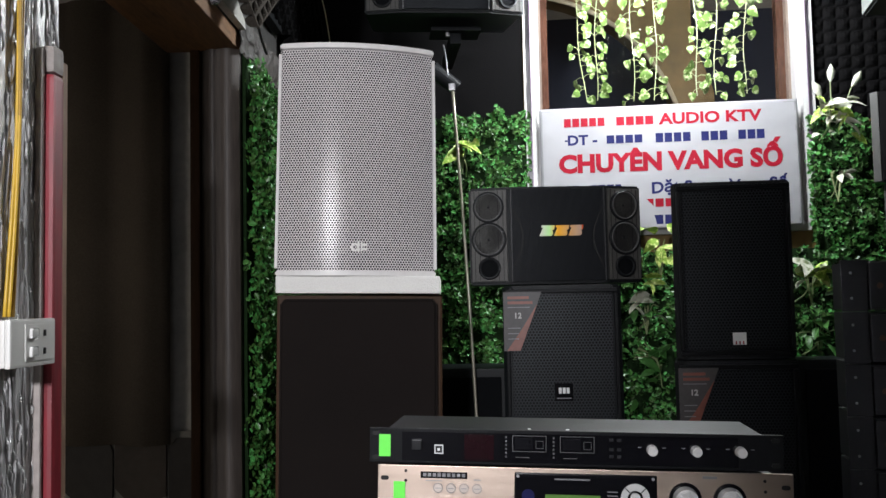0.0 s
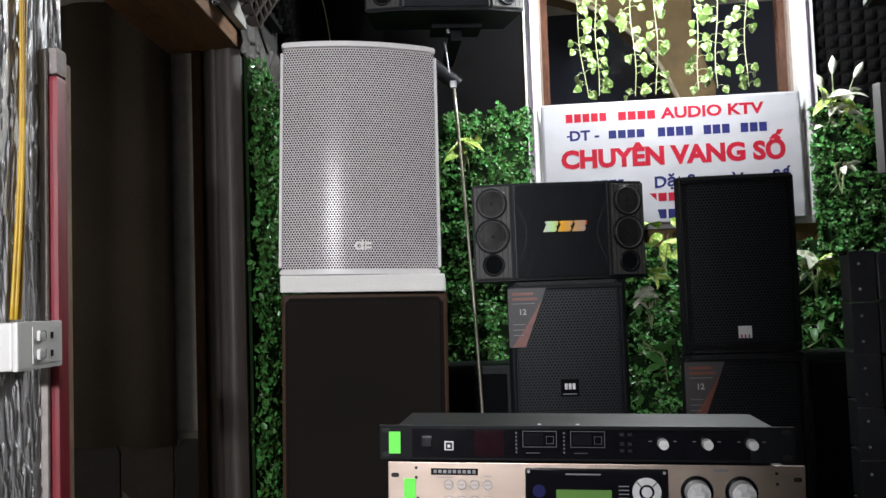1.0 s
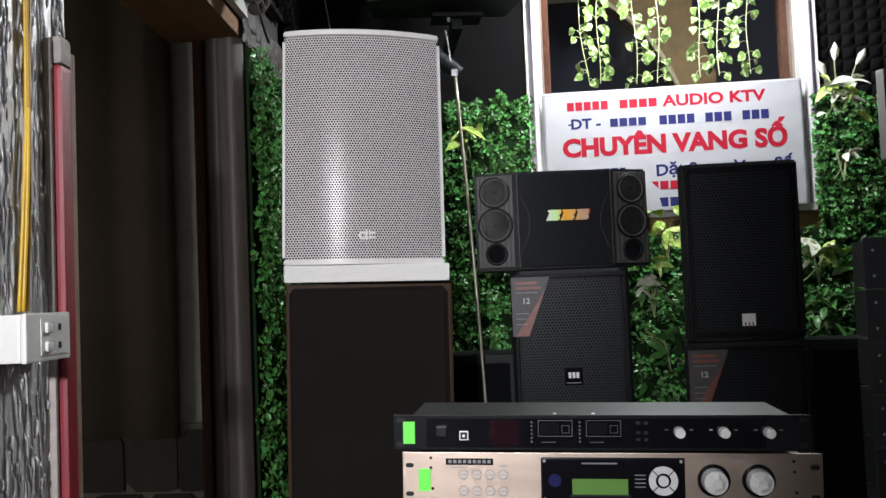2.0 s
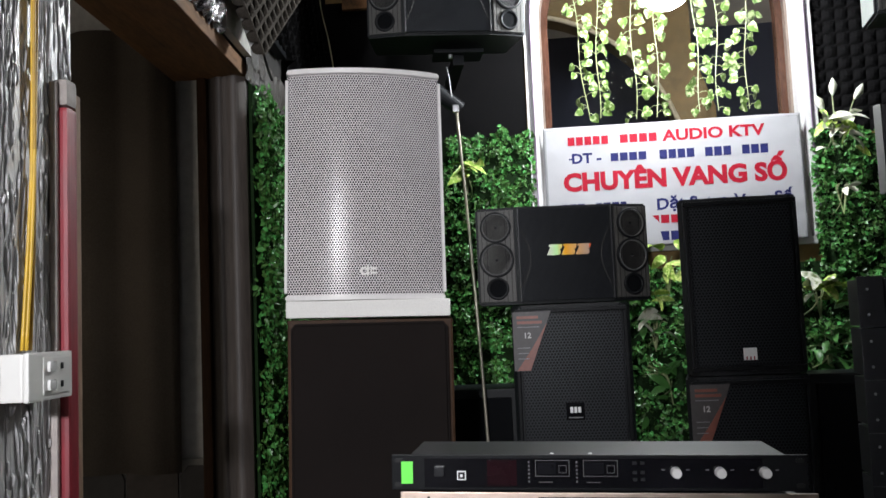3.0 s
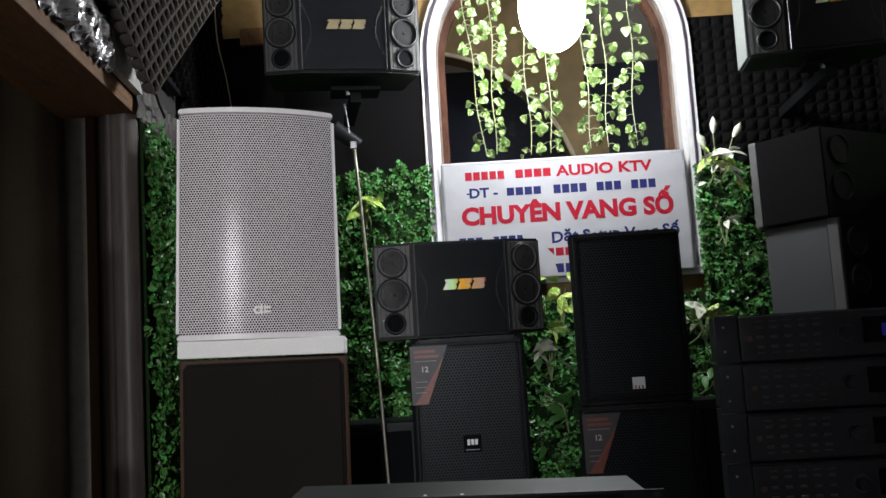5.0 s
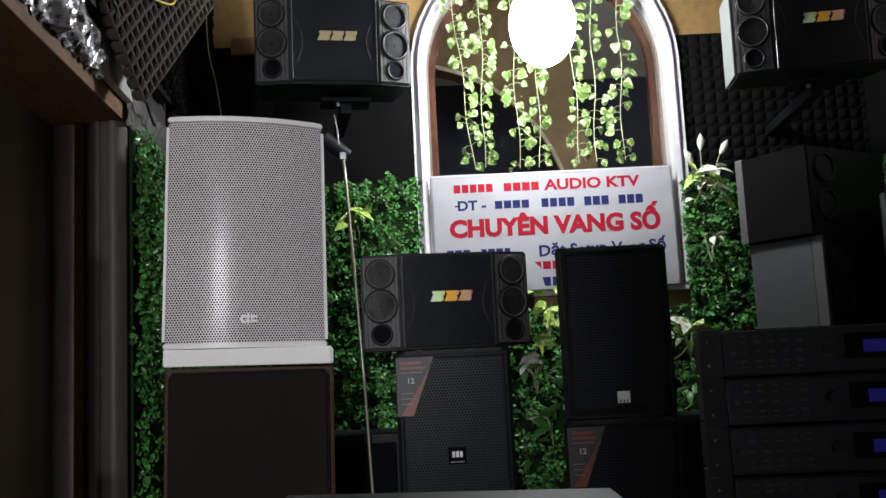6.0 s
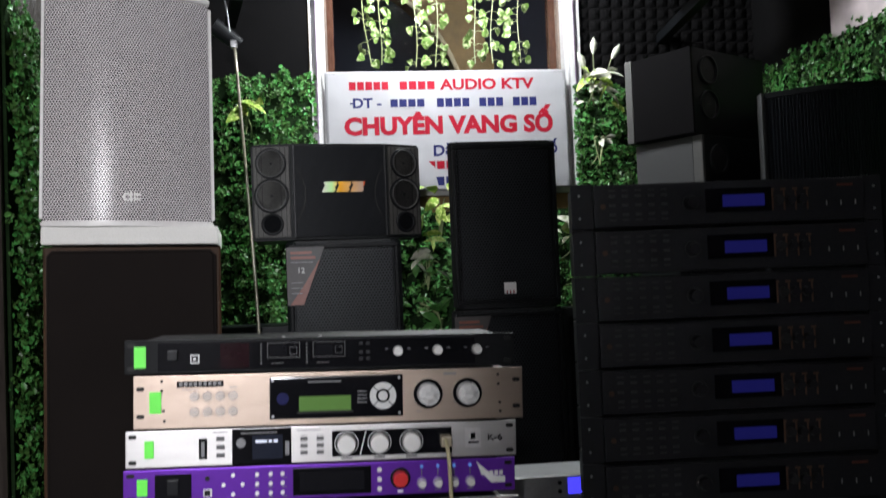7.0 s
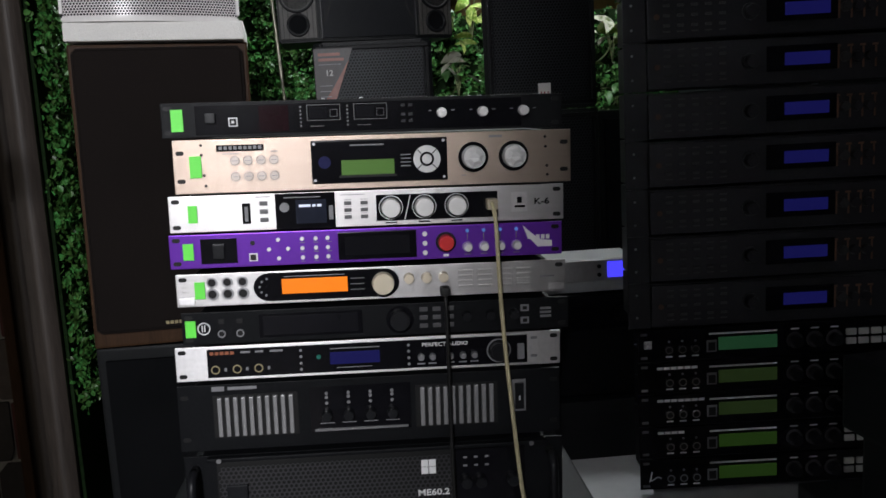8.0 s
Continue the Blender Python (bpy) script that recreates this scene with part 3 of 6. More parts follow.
for z in (0.013, -0.013):
    part("switch", B(0.0473, 0.052, -0.012, 0.008, z - 0.0075, z + 0.0075, bevel=0.0045), knob_white, sock)
    part("socket_hole", B(0.0472, 0.048, 0.030, 0.037, z - 0.0045, z + 0.0045), wire_black, sock)
wires = thing("yellow_wires", NEAR @ pose(0.002, -0.165, 1.33), "bundle of yellow wires running down to the socket", "wire")
rng = random.Random(4)
for k in range(4):
    pts = []
    for i in range(12):
        z = -0.003 + 1.9 * i / 11
        pts.append((0.006 + 0.004 * (k % 2), 0.030 + 0.007 * math.sin(i * 1.3) * (i > 0) + 0.0042 * (k - 1.5) * math.cos(i * 1.1) + rng.uniform(-0.002, 0.002) + 0.062 * min(z, 0.8), z))
    bm = bmesh.new()
    tube(bm, smooth_path(pts, 5), 0.0031, 6)
    part("wire", bm, wire_yellow if k < 3 else material("wire_ochre", (0.42, 0.25, 0.03), 0.5), wires, smooth=True)

# thick paint drips on the near wall
bm = bmesh.new()
rng = random.Random(9)
for k in range(1900):
    y, z = rng.uniform(-0.42, 0.03), rng.uniform(0.75, 2.4)
    L, w = 0.02 + 0.12 * rng.random() ** 2, rng.uniform(0.0010, 0.0032)
    h = rng.uniform(0.0015, 0.0065)
    q = bmesh.ops.create_icosphere(bm, subdivisions=1, radius=1.0, matrix=pose(0, y, z, rng.uniform(-8, 8)) @ Matrix.Diagonal((h, w, L / 2, 1)))
drips = structure("trim_paint_drips", bm, old_plaster, "thick vertical drips of silvery paint on plaster", smooth=True, m=NEAR)


# ---- greenery ----
def leaf_carpet(name, fn, count, size, seed, label, mat=hedge_mat):
    """Very many small folded leaves; fn(u, v, rng) gives place and outward normal."""
    rng = random.Random(seed)
    verts, faces = [], []
    for k in range(count):
        p, nrm = fn(rng)
        if p is None:
            continue
        nrm = (nrm + Vector((rng.gauss(0, 0.55), rng.gauss(0, 0.55), rng.gauss(0.15, 0.55)))).normalized()
        u = nrm.cross(Vector((rng.gauss(0, 1), rng.gauss(0, 1), rng.gauss(0, 1)))).normalized()
        v = nrm.cross(u)
        s = size * rng.uniform(0.65, 1.25)
        b = len(verts)
        for x, y, z in ((-0.5, 0, 0), (-0.1, 0.34, 0.1), (0.35, 0.26, 0.05), (0.55, 0, -0.1), (0.35, -0.26, 0.05), (-0.1, -0.34, 0.1)):
            verts.append(p + s * (x * u + y * v + z * nrm))
        faces += [(b, b + 1, b + 2, b + 3), (b, b + 3, b + 4, b + 5)]
    me = bpy.data.meshes.new(name)
    me.from_pydata(verts, [], faces)
    me.materials.append(mat)
    ob = new(name, me)
    return tagged(ob, label, "hedge", kind="stuff")


def bumpy(x, z, k):
    return 0.042 * noise.noise(Vector((x * 17, z * 17, k))) + 0.024 * noise.noise(Vector((x * 40, z * 40, k)))


def back_hedge(x0, x1, z0, z1, k):
    def fn(rng):
        x, z = rng.uniform(x0, x1), rng.uniform(z0, z1)
        if z > z1 - 0.03 + bumpy(x, 7.0, k) or x > x1 + bumpy(z, 3.0, k):
            return None, None
        d = rng.random() ** 2 * 0.03
        return Vector((x, WALL_Y - 0.075 - bumpy(x, z, k) + d, z)), Vector((0, -1, 0))
    return fn


def left_hedge(y0, y1, z0, z1, k):
    def fn(rng):
        y, z = rng.uniform(y0, y1), rng.uniform(z0, z1)
        if z > z1 - 0.03 + bumpy(y, 7.0, k):
            return None, None
        d = rng.random() ** 2 * 0.03
        return Vector((left_x(y) + 0.042 + bumpy(y, z, k) - d, y, z)), Vector((1, -0.1, 0))
    return fn


def right_hedge(y0, y1, z0, z1, k):
    def fn(rng):
        y, z = rng.uniform(y0, y1), rng.uniform(z0, z1)
        if z > z1 - 0.03 + bumpy(y, 7.0, k):
            return None, None
        d = rng.random() ** 2 * 0.03
        return Vector((1.98 - 0.06 - bumpy(y, z, k) + d, y, z)), Vector((-1, -0.1, 0))
    return fn


leaf_carpet("hedge", back_hedge(-0.74, 0.10, 0.7, 2.12, 1), 20000, 0.0185, 11, "green artificial boxwood mat on the back wall")
leaf_carpet("hedge", back_hedge(0.10, AX + HALF - 0.02, 0.6, 1.55, 5), 14500, 0.0185, 15, "green artificial boxwood mat below the window")
leaf_carpet("hedge", back_hedge(AX + HALF - 0.02, 1.95, 0.8, 2.06, 2), 17500, 0.0185, 12, "green artificial boxwood mat beside the window")
leaf_carpet("hedge", left_hedge(2.385, 3.55, 0.4, 2.06, 3), 25000, 0.0185, 13, "green artificial boxwood mat on the side wall")
leaf_carpet("hedge", right_hedge(1.9, 3.55, 1.2, 2.08, 4), 19000, 0.0185, 14, "green artificial boxwood mat on the far side wall")
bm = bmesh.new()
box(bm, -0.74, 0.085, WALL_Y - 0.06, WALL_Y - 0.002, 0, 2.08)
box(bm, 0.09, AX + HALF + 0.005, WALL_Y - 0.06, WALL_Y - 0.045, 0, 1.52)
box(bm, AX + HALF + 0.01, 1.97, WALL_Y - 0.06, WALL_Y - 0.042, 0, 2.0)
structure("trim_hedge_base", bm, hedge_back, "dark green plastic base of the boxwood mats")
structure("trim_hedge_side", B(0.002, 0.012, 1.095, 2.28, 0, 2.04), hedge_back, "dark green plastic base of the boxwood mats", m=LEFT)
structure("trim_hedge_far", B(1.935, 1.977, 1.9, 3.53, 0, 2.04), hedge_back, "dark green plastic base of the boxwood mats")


def leaf_mesh(name, outline, fold, bend, mat):
    """A leaf along +x from its stalk, folded along its midrib and bent down."""
    bm = bmesh.new()
    mid, up, dn = [], [], []
    for x, w in outline:
        z = -bend * x * x
        mid.append(bm.verts.new((x, 0, z)))
        up.append(bm.verts.new((x, w, z + fold * w)))
        dn.append(bm.verts.new((x, -w, z + fold * w)))
    for i in range(len(outline) - 1):
        bm.faces.new((mid[i], mid[i + 1], up[i + 1], up[i]))
        bm.faces.new((mid[i + 1], mid[i], dn[i], dn[i + 1]))
    bmesh.ops.remove_doubles(bm, verts=bm.verts, dist=1e-5)
    return to_mesh(name, bm, mat, True)


IVY = [(0.004, 0.0), (0.0, 0.009), (0.003, 0.017), (0.011, 0.0215), (0.021, 0.0195), (0.031, 0.0115), (0.041, 0.0)]
ivy_meshes = [leaf_mesh("leaf", [(x * s, w * s) for x, w in IVY], f, b, vine_leaf) for s, f, b in ((1.0, 0.25, 5), (0.85, 0.5, 9), (0.95, 0.1, 14))]


def vine(x, y, z_top, z_low, seed, lean):
    """A string with side stalks; each stalk ends in a heart-shaped leaf."""
    rng = random.Random(seed)
    t = thing("ivy_vine", pose(x, y, z_top), "hanging string of artificial pale green ivy", "vine", "ivy strings in the window")
    n = 16
    L = z_top - z_low
    pts = [(0.006 * math.sin(i * 0.8 + seed) + lean * i / n, 0.006 * math.cos(i + seed), -L * i / n) for i in range(n + 1)]
    bm = bmesh.new()
    tube(bm, smooth_path(pts, 3), 0.0018, 5)
    f = 0.01
    while f < 0.995:
        i = min(n - 1, int(f * n))
        p = Vector(pts[i]).lerp(Vector(pts[i + 1]), f * n - i)
        for q in range(rng.choice((1, 2, 2))):
            side = rng.choice((-1, 1, 1))
            end = p + Vector((side * rng.uniform(0.010, 0.034), rng.uniform(-0.02, 0.012), rng.uniform(-0.016, 0.016)))
            tube(bm, [tuple(p), tuple(p.lerp(end, 0.5) + Vector((0, 0, 0.005))), tuple(end)], 0.0011, 4)
            down = rng.uniform(0, 85)
            m = Matrix.Translation(end) @ pose(0, 0, 0, 90 + rng.uniform(-35, 35), down if side > 0 else 180 - down, rng.uniform(-50, 50))
            bare("leaf", rng.choice(ivy_meshes), t, m @ Matrix.Scale(rng.uniform(0.7, 1.15), 4))
        f += rng.uniform(0.020, 0.055)
    part("stem", bm, stem_green, t)


for x, low, seed, lean in ((0.255, 2.13, 1, 0.07), (0.388, 2.13, 2, -0.02), (0.514, 2.12, 3, 0.0), (0.618, 2.12, 4, -0.02), (0.753, 2.13, 5, 0.01), (0.855, 2.13, 6, -0.025), (0.968, 2.13, 7, -0.025)):
    vine(x, WALL_Y - 0.045, 3.02, low, seed, lean)

BROAD = [(0, 0), (0.015, 0.014), (0.04, 0.026), (0.07, 0.028), (0.10, 0.018), (0.125, 0.0)]
broad_white = [leaf_mesh("leaf", [(x * s, w * s) for x, w in BROAD], 0.35, 3, lily_white) for s in (0.8, 1.0)]
broad_green = [leaf_mesh("leaf", [(x * s, w * s) for x, w in BROAD], 0.3, 4, stripe_leaf) for s in (0.7, 0.95)]
broad_dark = [leaf_mesh("leaf", [(x * s, w * s) for x, w in BROAD], 0.3, 4, hedge_mat) for s in (0.7, 0.95)]


def bouquet(name, place, label, meshes, count, seed, spread, up=40, scale=1.0, flower=False):
    rng = random.Random(seed)
    t = thing(name, pose(*place), label, "plant", "artificial plants")
    bm = bmesh.new()
    for k in range(5):
        a = rng.uniform(0, 6.28)
        tube(bm, smooth_path([(0, 0, -0.10), (0.02 * math.cos(a), 0.01 * math.sin(a), 0), (spread * 0.6 * math.cos(a), -0.02, spread * 0.5 * abs(math.sin(a)))], 4), 0.002, 5)
    tube(bm, smooth_path([(0, 0, -0.02), (0.01, (WALL_Y - 0.05 - place[1]) * 0.5, -0.06), (0, WALL_Y - 0.05 - place[1], -0.09)], 4), 0.003, 5)
    part("stem", bm, stem_green, t)
    for k in range(count):
        a = rng.uniform(-180, 0)
        m = Matrix.Translation((rng.gauss(0, spread * 0.4), rng.uniform(-0.05, 0.0), rng.gauss(0, spread * 0.45))) @ pose(0, 0, 0, rng.uniform(-60, 60), rng.uniform(-up, 35), a)
        bare("leaf", rng.choice(meshes), t, m @ Matrix.Scale(scale * rng.uniform(0.7, 1.2), 4))
    if flower:
        for dx, dz, r in ((0.0, 0.13, 4), (0.075, 0.11, 32), (-0.035, 0.075, -25)):
            bm = bmesh.new()
            prof = ((0.003, 0), (0.013, 0.017), (0.018, 0.038), (0.010, 0.054), (0.001, 0.068))
            rows = [[bm.verts.new((q * math.cos(a) * (1.0 if math.cos(a) > -0.3 else 0.7), q * math.sin(a), z)) for a in (2 * math.pi * i / 10 for i in range(10))] for q, z in prof]
            for p, q in zip(rows, rows[1:]):
                for i in range(10):
                    bm.faces.new((p[i], p[(i + 1) % 10], q[(i + 1) % 10], q[i]))
            part("flower", bm, lily_white, t, "closed white lily flower", smooth=True, at=pose(dx, -0.02, dz - 0.03, 0, r, 0))
            bm = bmesh.new()
            tube(bm, [(dx * 0.3, -0.02, -0.05), (dx, -0.02, dz - 0.03)], 0.0022, 5)
            part("stalk", bm, stem_green, t)
    return t


bouquet("lily", (1.205, 3.40, 2.02), "white artificial lilies with pale leaves above the hedge", broad_white + broad_white + broad_green, 26, 3, 0.085, 15, 0.68, True)
bouquet("leaf_plant", (0.555, 3.27, 1.50), "yellow-green striped artificial leaves below the banner", broad_green, 18, 5, 0.10, 40, 0.95)
bouquet("leaf_plant", (0.50, 3.28, 1.31), "pale variegated artificial leaves between the speakers", broad_white + broad_dark, 11, 6, 0.07, 40, 0.7)
bouquet("leaf_plant", (0.55, 3.30, 1.12), "dull green artificial leaves between the speakers", broad_dark, 18, 16, 0.16, 40, 0.7)
bouquet("leaf_plant", (1.08, 3.30, 1.40), "pale variegated artificial leaves beside the black speaker", broad_white + broad_green, 16, 7, 0.09, 40, 0.8)
bouquet("leaf_plant", (1.10, 3.30, 1.20), "dull green artificial leaves beside the black speaker", broad_dark, 16, 17, 0.12, 40, 0.7)
bouquet("leaf_plant", (-0.16, 3.38, 1.93), "yellow-green artificial leaves on the boxwood mat", broad_green, 7, 8, 0.07, 30, 0.8)
bouquet("leaf_plant", (1.22, 3.40, 1.78), "pale flower leaves on the boxwood mat", broad_white, 4, 9, 0.03, 30, 0.4)


# ---- speakers ----
def driver(parent, c, r, name="driver", rim=False):
    """A cone loudspeaker that faces -y, with its surround."""
    bm = bmesh.new()
    ring(bm, c, r, r * 0.86, c[1] - 0.006, c[1] + 0.002, 28)
    d = part(name, bm, black_plastic, parent, smooth=True)
    bm = bmesh.new()
    disc(bm, (c[0], c[1] + 0.004, c[2]), r * 0.86, 0.006, 28, r2=r * 0.84)
    part("cone", bm, cone_grey, d)
    if rim:
        bm = bmesh.new()
        ring(bm, (c[0], 0, c[2]), r * 0.88, r * 0.83, c[1] - 0.0085, c[1] - 0.001, 28)
        part("rim", bm, rim_grey, d, smooth=True)
    bm = bmesh.new()
    bmesh.ops.create_uvsphere(bm, u_segments=16, v_segments=8, radius=r * 0.10, matrix=Matrix.Translation((c[0], c[1] + 0.002, c[2])) @ Matrix.Diagonal((1, 0.35, 1, 1)))
    part("dust_cap", bm, black_plastic, d, smooth=True)
    return d


def party_speaker(m, label, badge_mat, pale=False):
    """Karaoke speaker: wide body, ribbed centre grille, two slanting side wings with tweeters and a port."""
    W, Hh, dep = 0.56, 0.312, 0.30
    t = thing("karaoke_speaker", m, label, "speaker", "karaoke speakers")
    wing, back = 0.127, 0.036
    bm = bmesh.new()
    prism(bm, [(-W / 2, back), (-W / 2 + wing, 0.0), (W / 2 - wing, 0.0), (W / 2, back), (W / 2 - 0.03, dep), (-W / 2 + 0.03, dep)], 0.0, Hh)
    es = list(bm.edges)
    bmesh.ops.bevel(bm, geom=es, offset=0.006, segments=2, affect="EDGES")
    part("cabinet", bm, black_vinyl, t)
    # centre grille of fine upright ribs
    gw = W / 2 - wing - 0.004
    bm = bmesh.new()
    n = 84
    for k in range(n):
        x = -gw + (k + 0.5) * 2 * gw / n
        box(bm, x - gw / n * 0.62, x + gw / n * 0.62, -0.012, -0.002, 0.01, Hh - 0.01)
    part("grille", bm, grille_black, t, "finely ribbed black grille")
    for sx in (-1, 1):
        bm = bmesh.new()
        tube(bm, [(sx * (gw - 0.006 - 0.030 * math.sin(math.pi * k / 12)), -0.0125, 0.055 + (Hh - 0.13) * k / 12) for k in range(13)], 0.0012, 5)
        part("press_line", bm, wing_grey, t)
    part("grille_backing", B(-gw, gw, -0.004, 0.004, 0.01, Hh - 0.01), black_cloth, t)
    for s in (-1, 1):
        bm = bmesh.new()
        tube(bm, [(s * gw, -0.012, 0.008), (s * gw, -0.012, Hh - 0.008)], 0.003, 6)
        part("grille_edge", bm, steel_dark, t)
        ang = math.degrees(math.atan2(back, wing))
        mm = pose(s * (W / 2 - wing / 2), back / 2, 0, 0, 0, s * ang)
        w = part("wing", B(-wing / 2 + 0.006, wing / 2 - 0.006, -0.007, 0.002, 0.010, Hh - 0.010, bevel=0.002), wing_grey, t, "satin dark grey side baffle", at=mm)
        for z, r in ((Hh - 0.064, 0.050), (Hh - 0.168, 0.056)):
            d = driver(w, (0.0, -0.008, z), r, "tweeter", True)
        bm = bmesh.new()
        ring(bm, (0.0, 0, 0.052), 0.036, 0.027, -0.013, -0.006, 20)
        part("port", bm, black_plastic, w, smooth=True)
        part("port_hole", D((0.0, -0.0075, 0.052), 0.0275, 0.002, 20), black_cloth, w)
        for x in (-0.046, -0.03, 0.03, 0.046):
            part("groove", B(x - 0.001, x + 0.001, -0.0078, -0.0072, 0.012, Hh - 0.012), wire_black, w)
        side = math.degrees(math.atan2(0.03, dep - back))
        # bulb light on the cabinet's side is put into an added pale panel
        if pale:
            part("side_panel", B(-0.002, 0.002, 0.008, dep - back - 0.004, 0.006, Hh - 0.006, bevel=0.001), side_lit, t, "added side panel with the bulb light put into its pale colour", at=pose(s * (W / 2 + 0.0022), back, 0, 0, 0, s * side))
    # the badge: three plain slanting blocks
    for k in range(3):
        x = (k - 1) * 0.046
        bm = bmesh.new()
        v = slab(bm, [(x - 0.025, -0.017), (x + 0.013, -0.017), (x + 0.019, -0.012), (x + 0.019, -0.003), (x + 0.016, 0.0), (x + 0.023, 0.004), (x + 0.025, 0.017), (x - 0.016, 0.017), (x - 0.019, 0.011), (x - 0.013, 0.009)], -0.017, -0.0125)
        part("badge", bm, badge_mat, t)
    for ob in t.children:
        if ob.name.startswith("badge"):
            ob.location.z = 0.168
            ob.location.x = 0.01
    return t


party_speaker(pose(0.185, 2.872, 1.392, 0, 0, 9), "black karaoke speaker with rainbow badge on another speaker", holo)
party_speaker(pose(-0.175, 3.03, 2.345, 4, 0, 11), "black karaoke speaker with pale gold badge on the wall", ink_gold)
party_speaker(pose(1.492, 2.882, 2.275, 6, -1, -5), "black karaoke speaker with shiny badge on a wall bracket", holo, True)
for x, y, z, rz in ((-0.16, 3.2, 2.31, 11), (1.52, 3.03, 2.25, -5)):
    t = thing("wall_bracket", pose(x, y, z, 0, 0, rz), "black steel wall bracket under a speaker", "bracket", "wall brackets")
    part("plate", B(-0.09, 0.09, -0.06, 0.06, 0.004, 0.018, bevel=0.003), dark_paint, t)
    part("arm", B(-0.02, 0.02, -0.03, 0.33 if x < 0 else 0.60, -0.035, 0.004, bevel=0.004), dark_paint, t)
    part("bolt", D((-0.03, -0.035, -0.004), 0.008, 0.014, 10, axis="Z"), steel, t)

# white-grilled speaker on its foam, on the brown one
sp = thing("pa_speaker", pose(-0.340, 2.265, 1.414, 0, 1.2, 15.5), "white loudspeaker with perforated metal grille standing on foam", "speaker")
SW, SH = 0.418, 0.600


def bow(x, z=0):
    return 0.040 * (x / (SW / 2)) ** 2


bm = bmesh.new()
front = [(x, bow(x) + 0.016) for x in (SW * (k / 16 - 0.5) for k in range(17))]
prism(bm, front + [(SW / 2 - 0.09, 0.34), (-SW / 2 + 0.09, 0.34)], 0.0, SH)
part("cabinet", bm, shell_white, sp, "white painted cabinet")
me = perforated(57, 94, 0.0072, 0.0030, lambda x, z: bow(x) - 0.004)
me.materials.append(grille_white)
for p in me.polygons:
    p.use_smooth = True
g = bare("grille", me, sp, pose(0, 0, SH / 2 - 0.002))
tagged(g, "silvery white perforated metal grille")
bm = bmesh.new()
prism(bm, [(x, bow(x) + 0.010) for x, _ in front] + [(x, bow(x) + 0.013) for x, _ in reversed(front)], 0.006, SH - 0.006)
part("backing", bm, backing_grey, sp)
for z0, z1 in ((SH - 0.009, SH + 0.004), (-0.003, 0.010)):
    bm = bmesh.new()
    prism(bm, [(x * 1.004, bow(x) - 0.007) for x, _ in front] + [(x * 1.01, bow(x) + 0.02) for x, _ in reversed(front)], z0, z1)
    bmesh.ops.bevel(bm, geom=list(bm.edges), offset=0.003, segments=2, affect="EDGES")
    part("rim", bm, shell_white, sp)
for s in (-1, 1):
    part("side_rim", B(s * SW / 2 - 0.004, s * SW / 2 + 0.004, bow(SW / 2) - 0.006, bow(SW / 2) + 0.03, 0.016, SH - 0.023, bevel=0.002), shell_white, sp)
bm = bmesh.new()
ring(bm, (-0.008, 0, 0.07), 0.011, 0.006, -0.0085, -0.0055, 16)
box(bm, -0.001, 0.004, -0.0085, -0.0055, 0.058, 0.086)
box(bm, 0.008, 0.012, -0.0085, -0.0055, 0.06, 0.083)
box(bm, 0.011, 0.024, -0.0085, -0.0055, 0.074, 0.079, m=None)
box(bm, 0.011, 0.024, -0.0085, -0.0055, 0.063, 0.068)
part("badge", bm, knob_white, sp, "small bright badge")
for ob in sp.children:
    for v in ob.data.vertices:
        v.co.x *= 0.995 - 0.030 * (v.co.z + ob.location.z) / SH
solid("foam_block", B(-0.212, 0.212, -0.02, 0.33, 0, 0.045, bevel=0.006), styrofoam, "white styrofoam strip between two speakers", "foam", pose(-0.343, 2.285, 1.3655, 0, 1.3, 6))

bs = thing("floor_speaker", pose(-0.355, 2.29, 0.60, 0, 1.0, 8), "tall walnut speaker with dark brown cloth grille", "speaker")
bm = bmesh.new()
box(bm, -0.216, 0.216, 0.018, 0.40, 0.0, 0.762, bevel=0.006)
part("cabinet", bm, walnut, bs, "worn walnut veneer cabinet")
bm = bmesh.new()
v = slab(bm, [(x, z) for x, z in [(-0.205, 0.05), (-0.193, 0.04), (0.191, 0.04), (0.203, 0.05), (0.203, 0.738), (0.191, 0.752), (-0.193, 0.752), (-0.205, 0.738)]], -0.006, 0.017)
bmesh.ops.bevel(bm, geom=[e for e in bm.edges if all(abs(q.co.y + 0.006) < 1e-4 for q in e.verts)], offset=0.008, segments=3, affect="EDGES")
part("grille", bm, brown_cloth, bs, "dark brown cloth grille")
for k in range(6):
    part("badge", B(-0.035 + k * 0.011, -0.027 + k * 0.011, -0.008, -0.0062, 0.056, 0.064), ink_gold, bs)
sb = thing("subwoofer", pose(-0.36, 2.31, 0), "black subwoofer under the walnut speaker", "speaker", "black floor cabinets")
part("cabinet", B(-0.225, 0.225, 0.012, 0.45, 0, 0.592, bevel=0.008), black_vinyl, sb)
part("grille", B(-0.2, 0.2, -0.004, 0.011, 0.03, 0.56, bevel=0.004), black_cloth, sb)


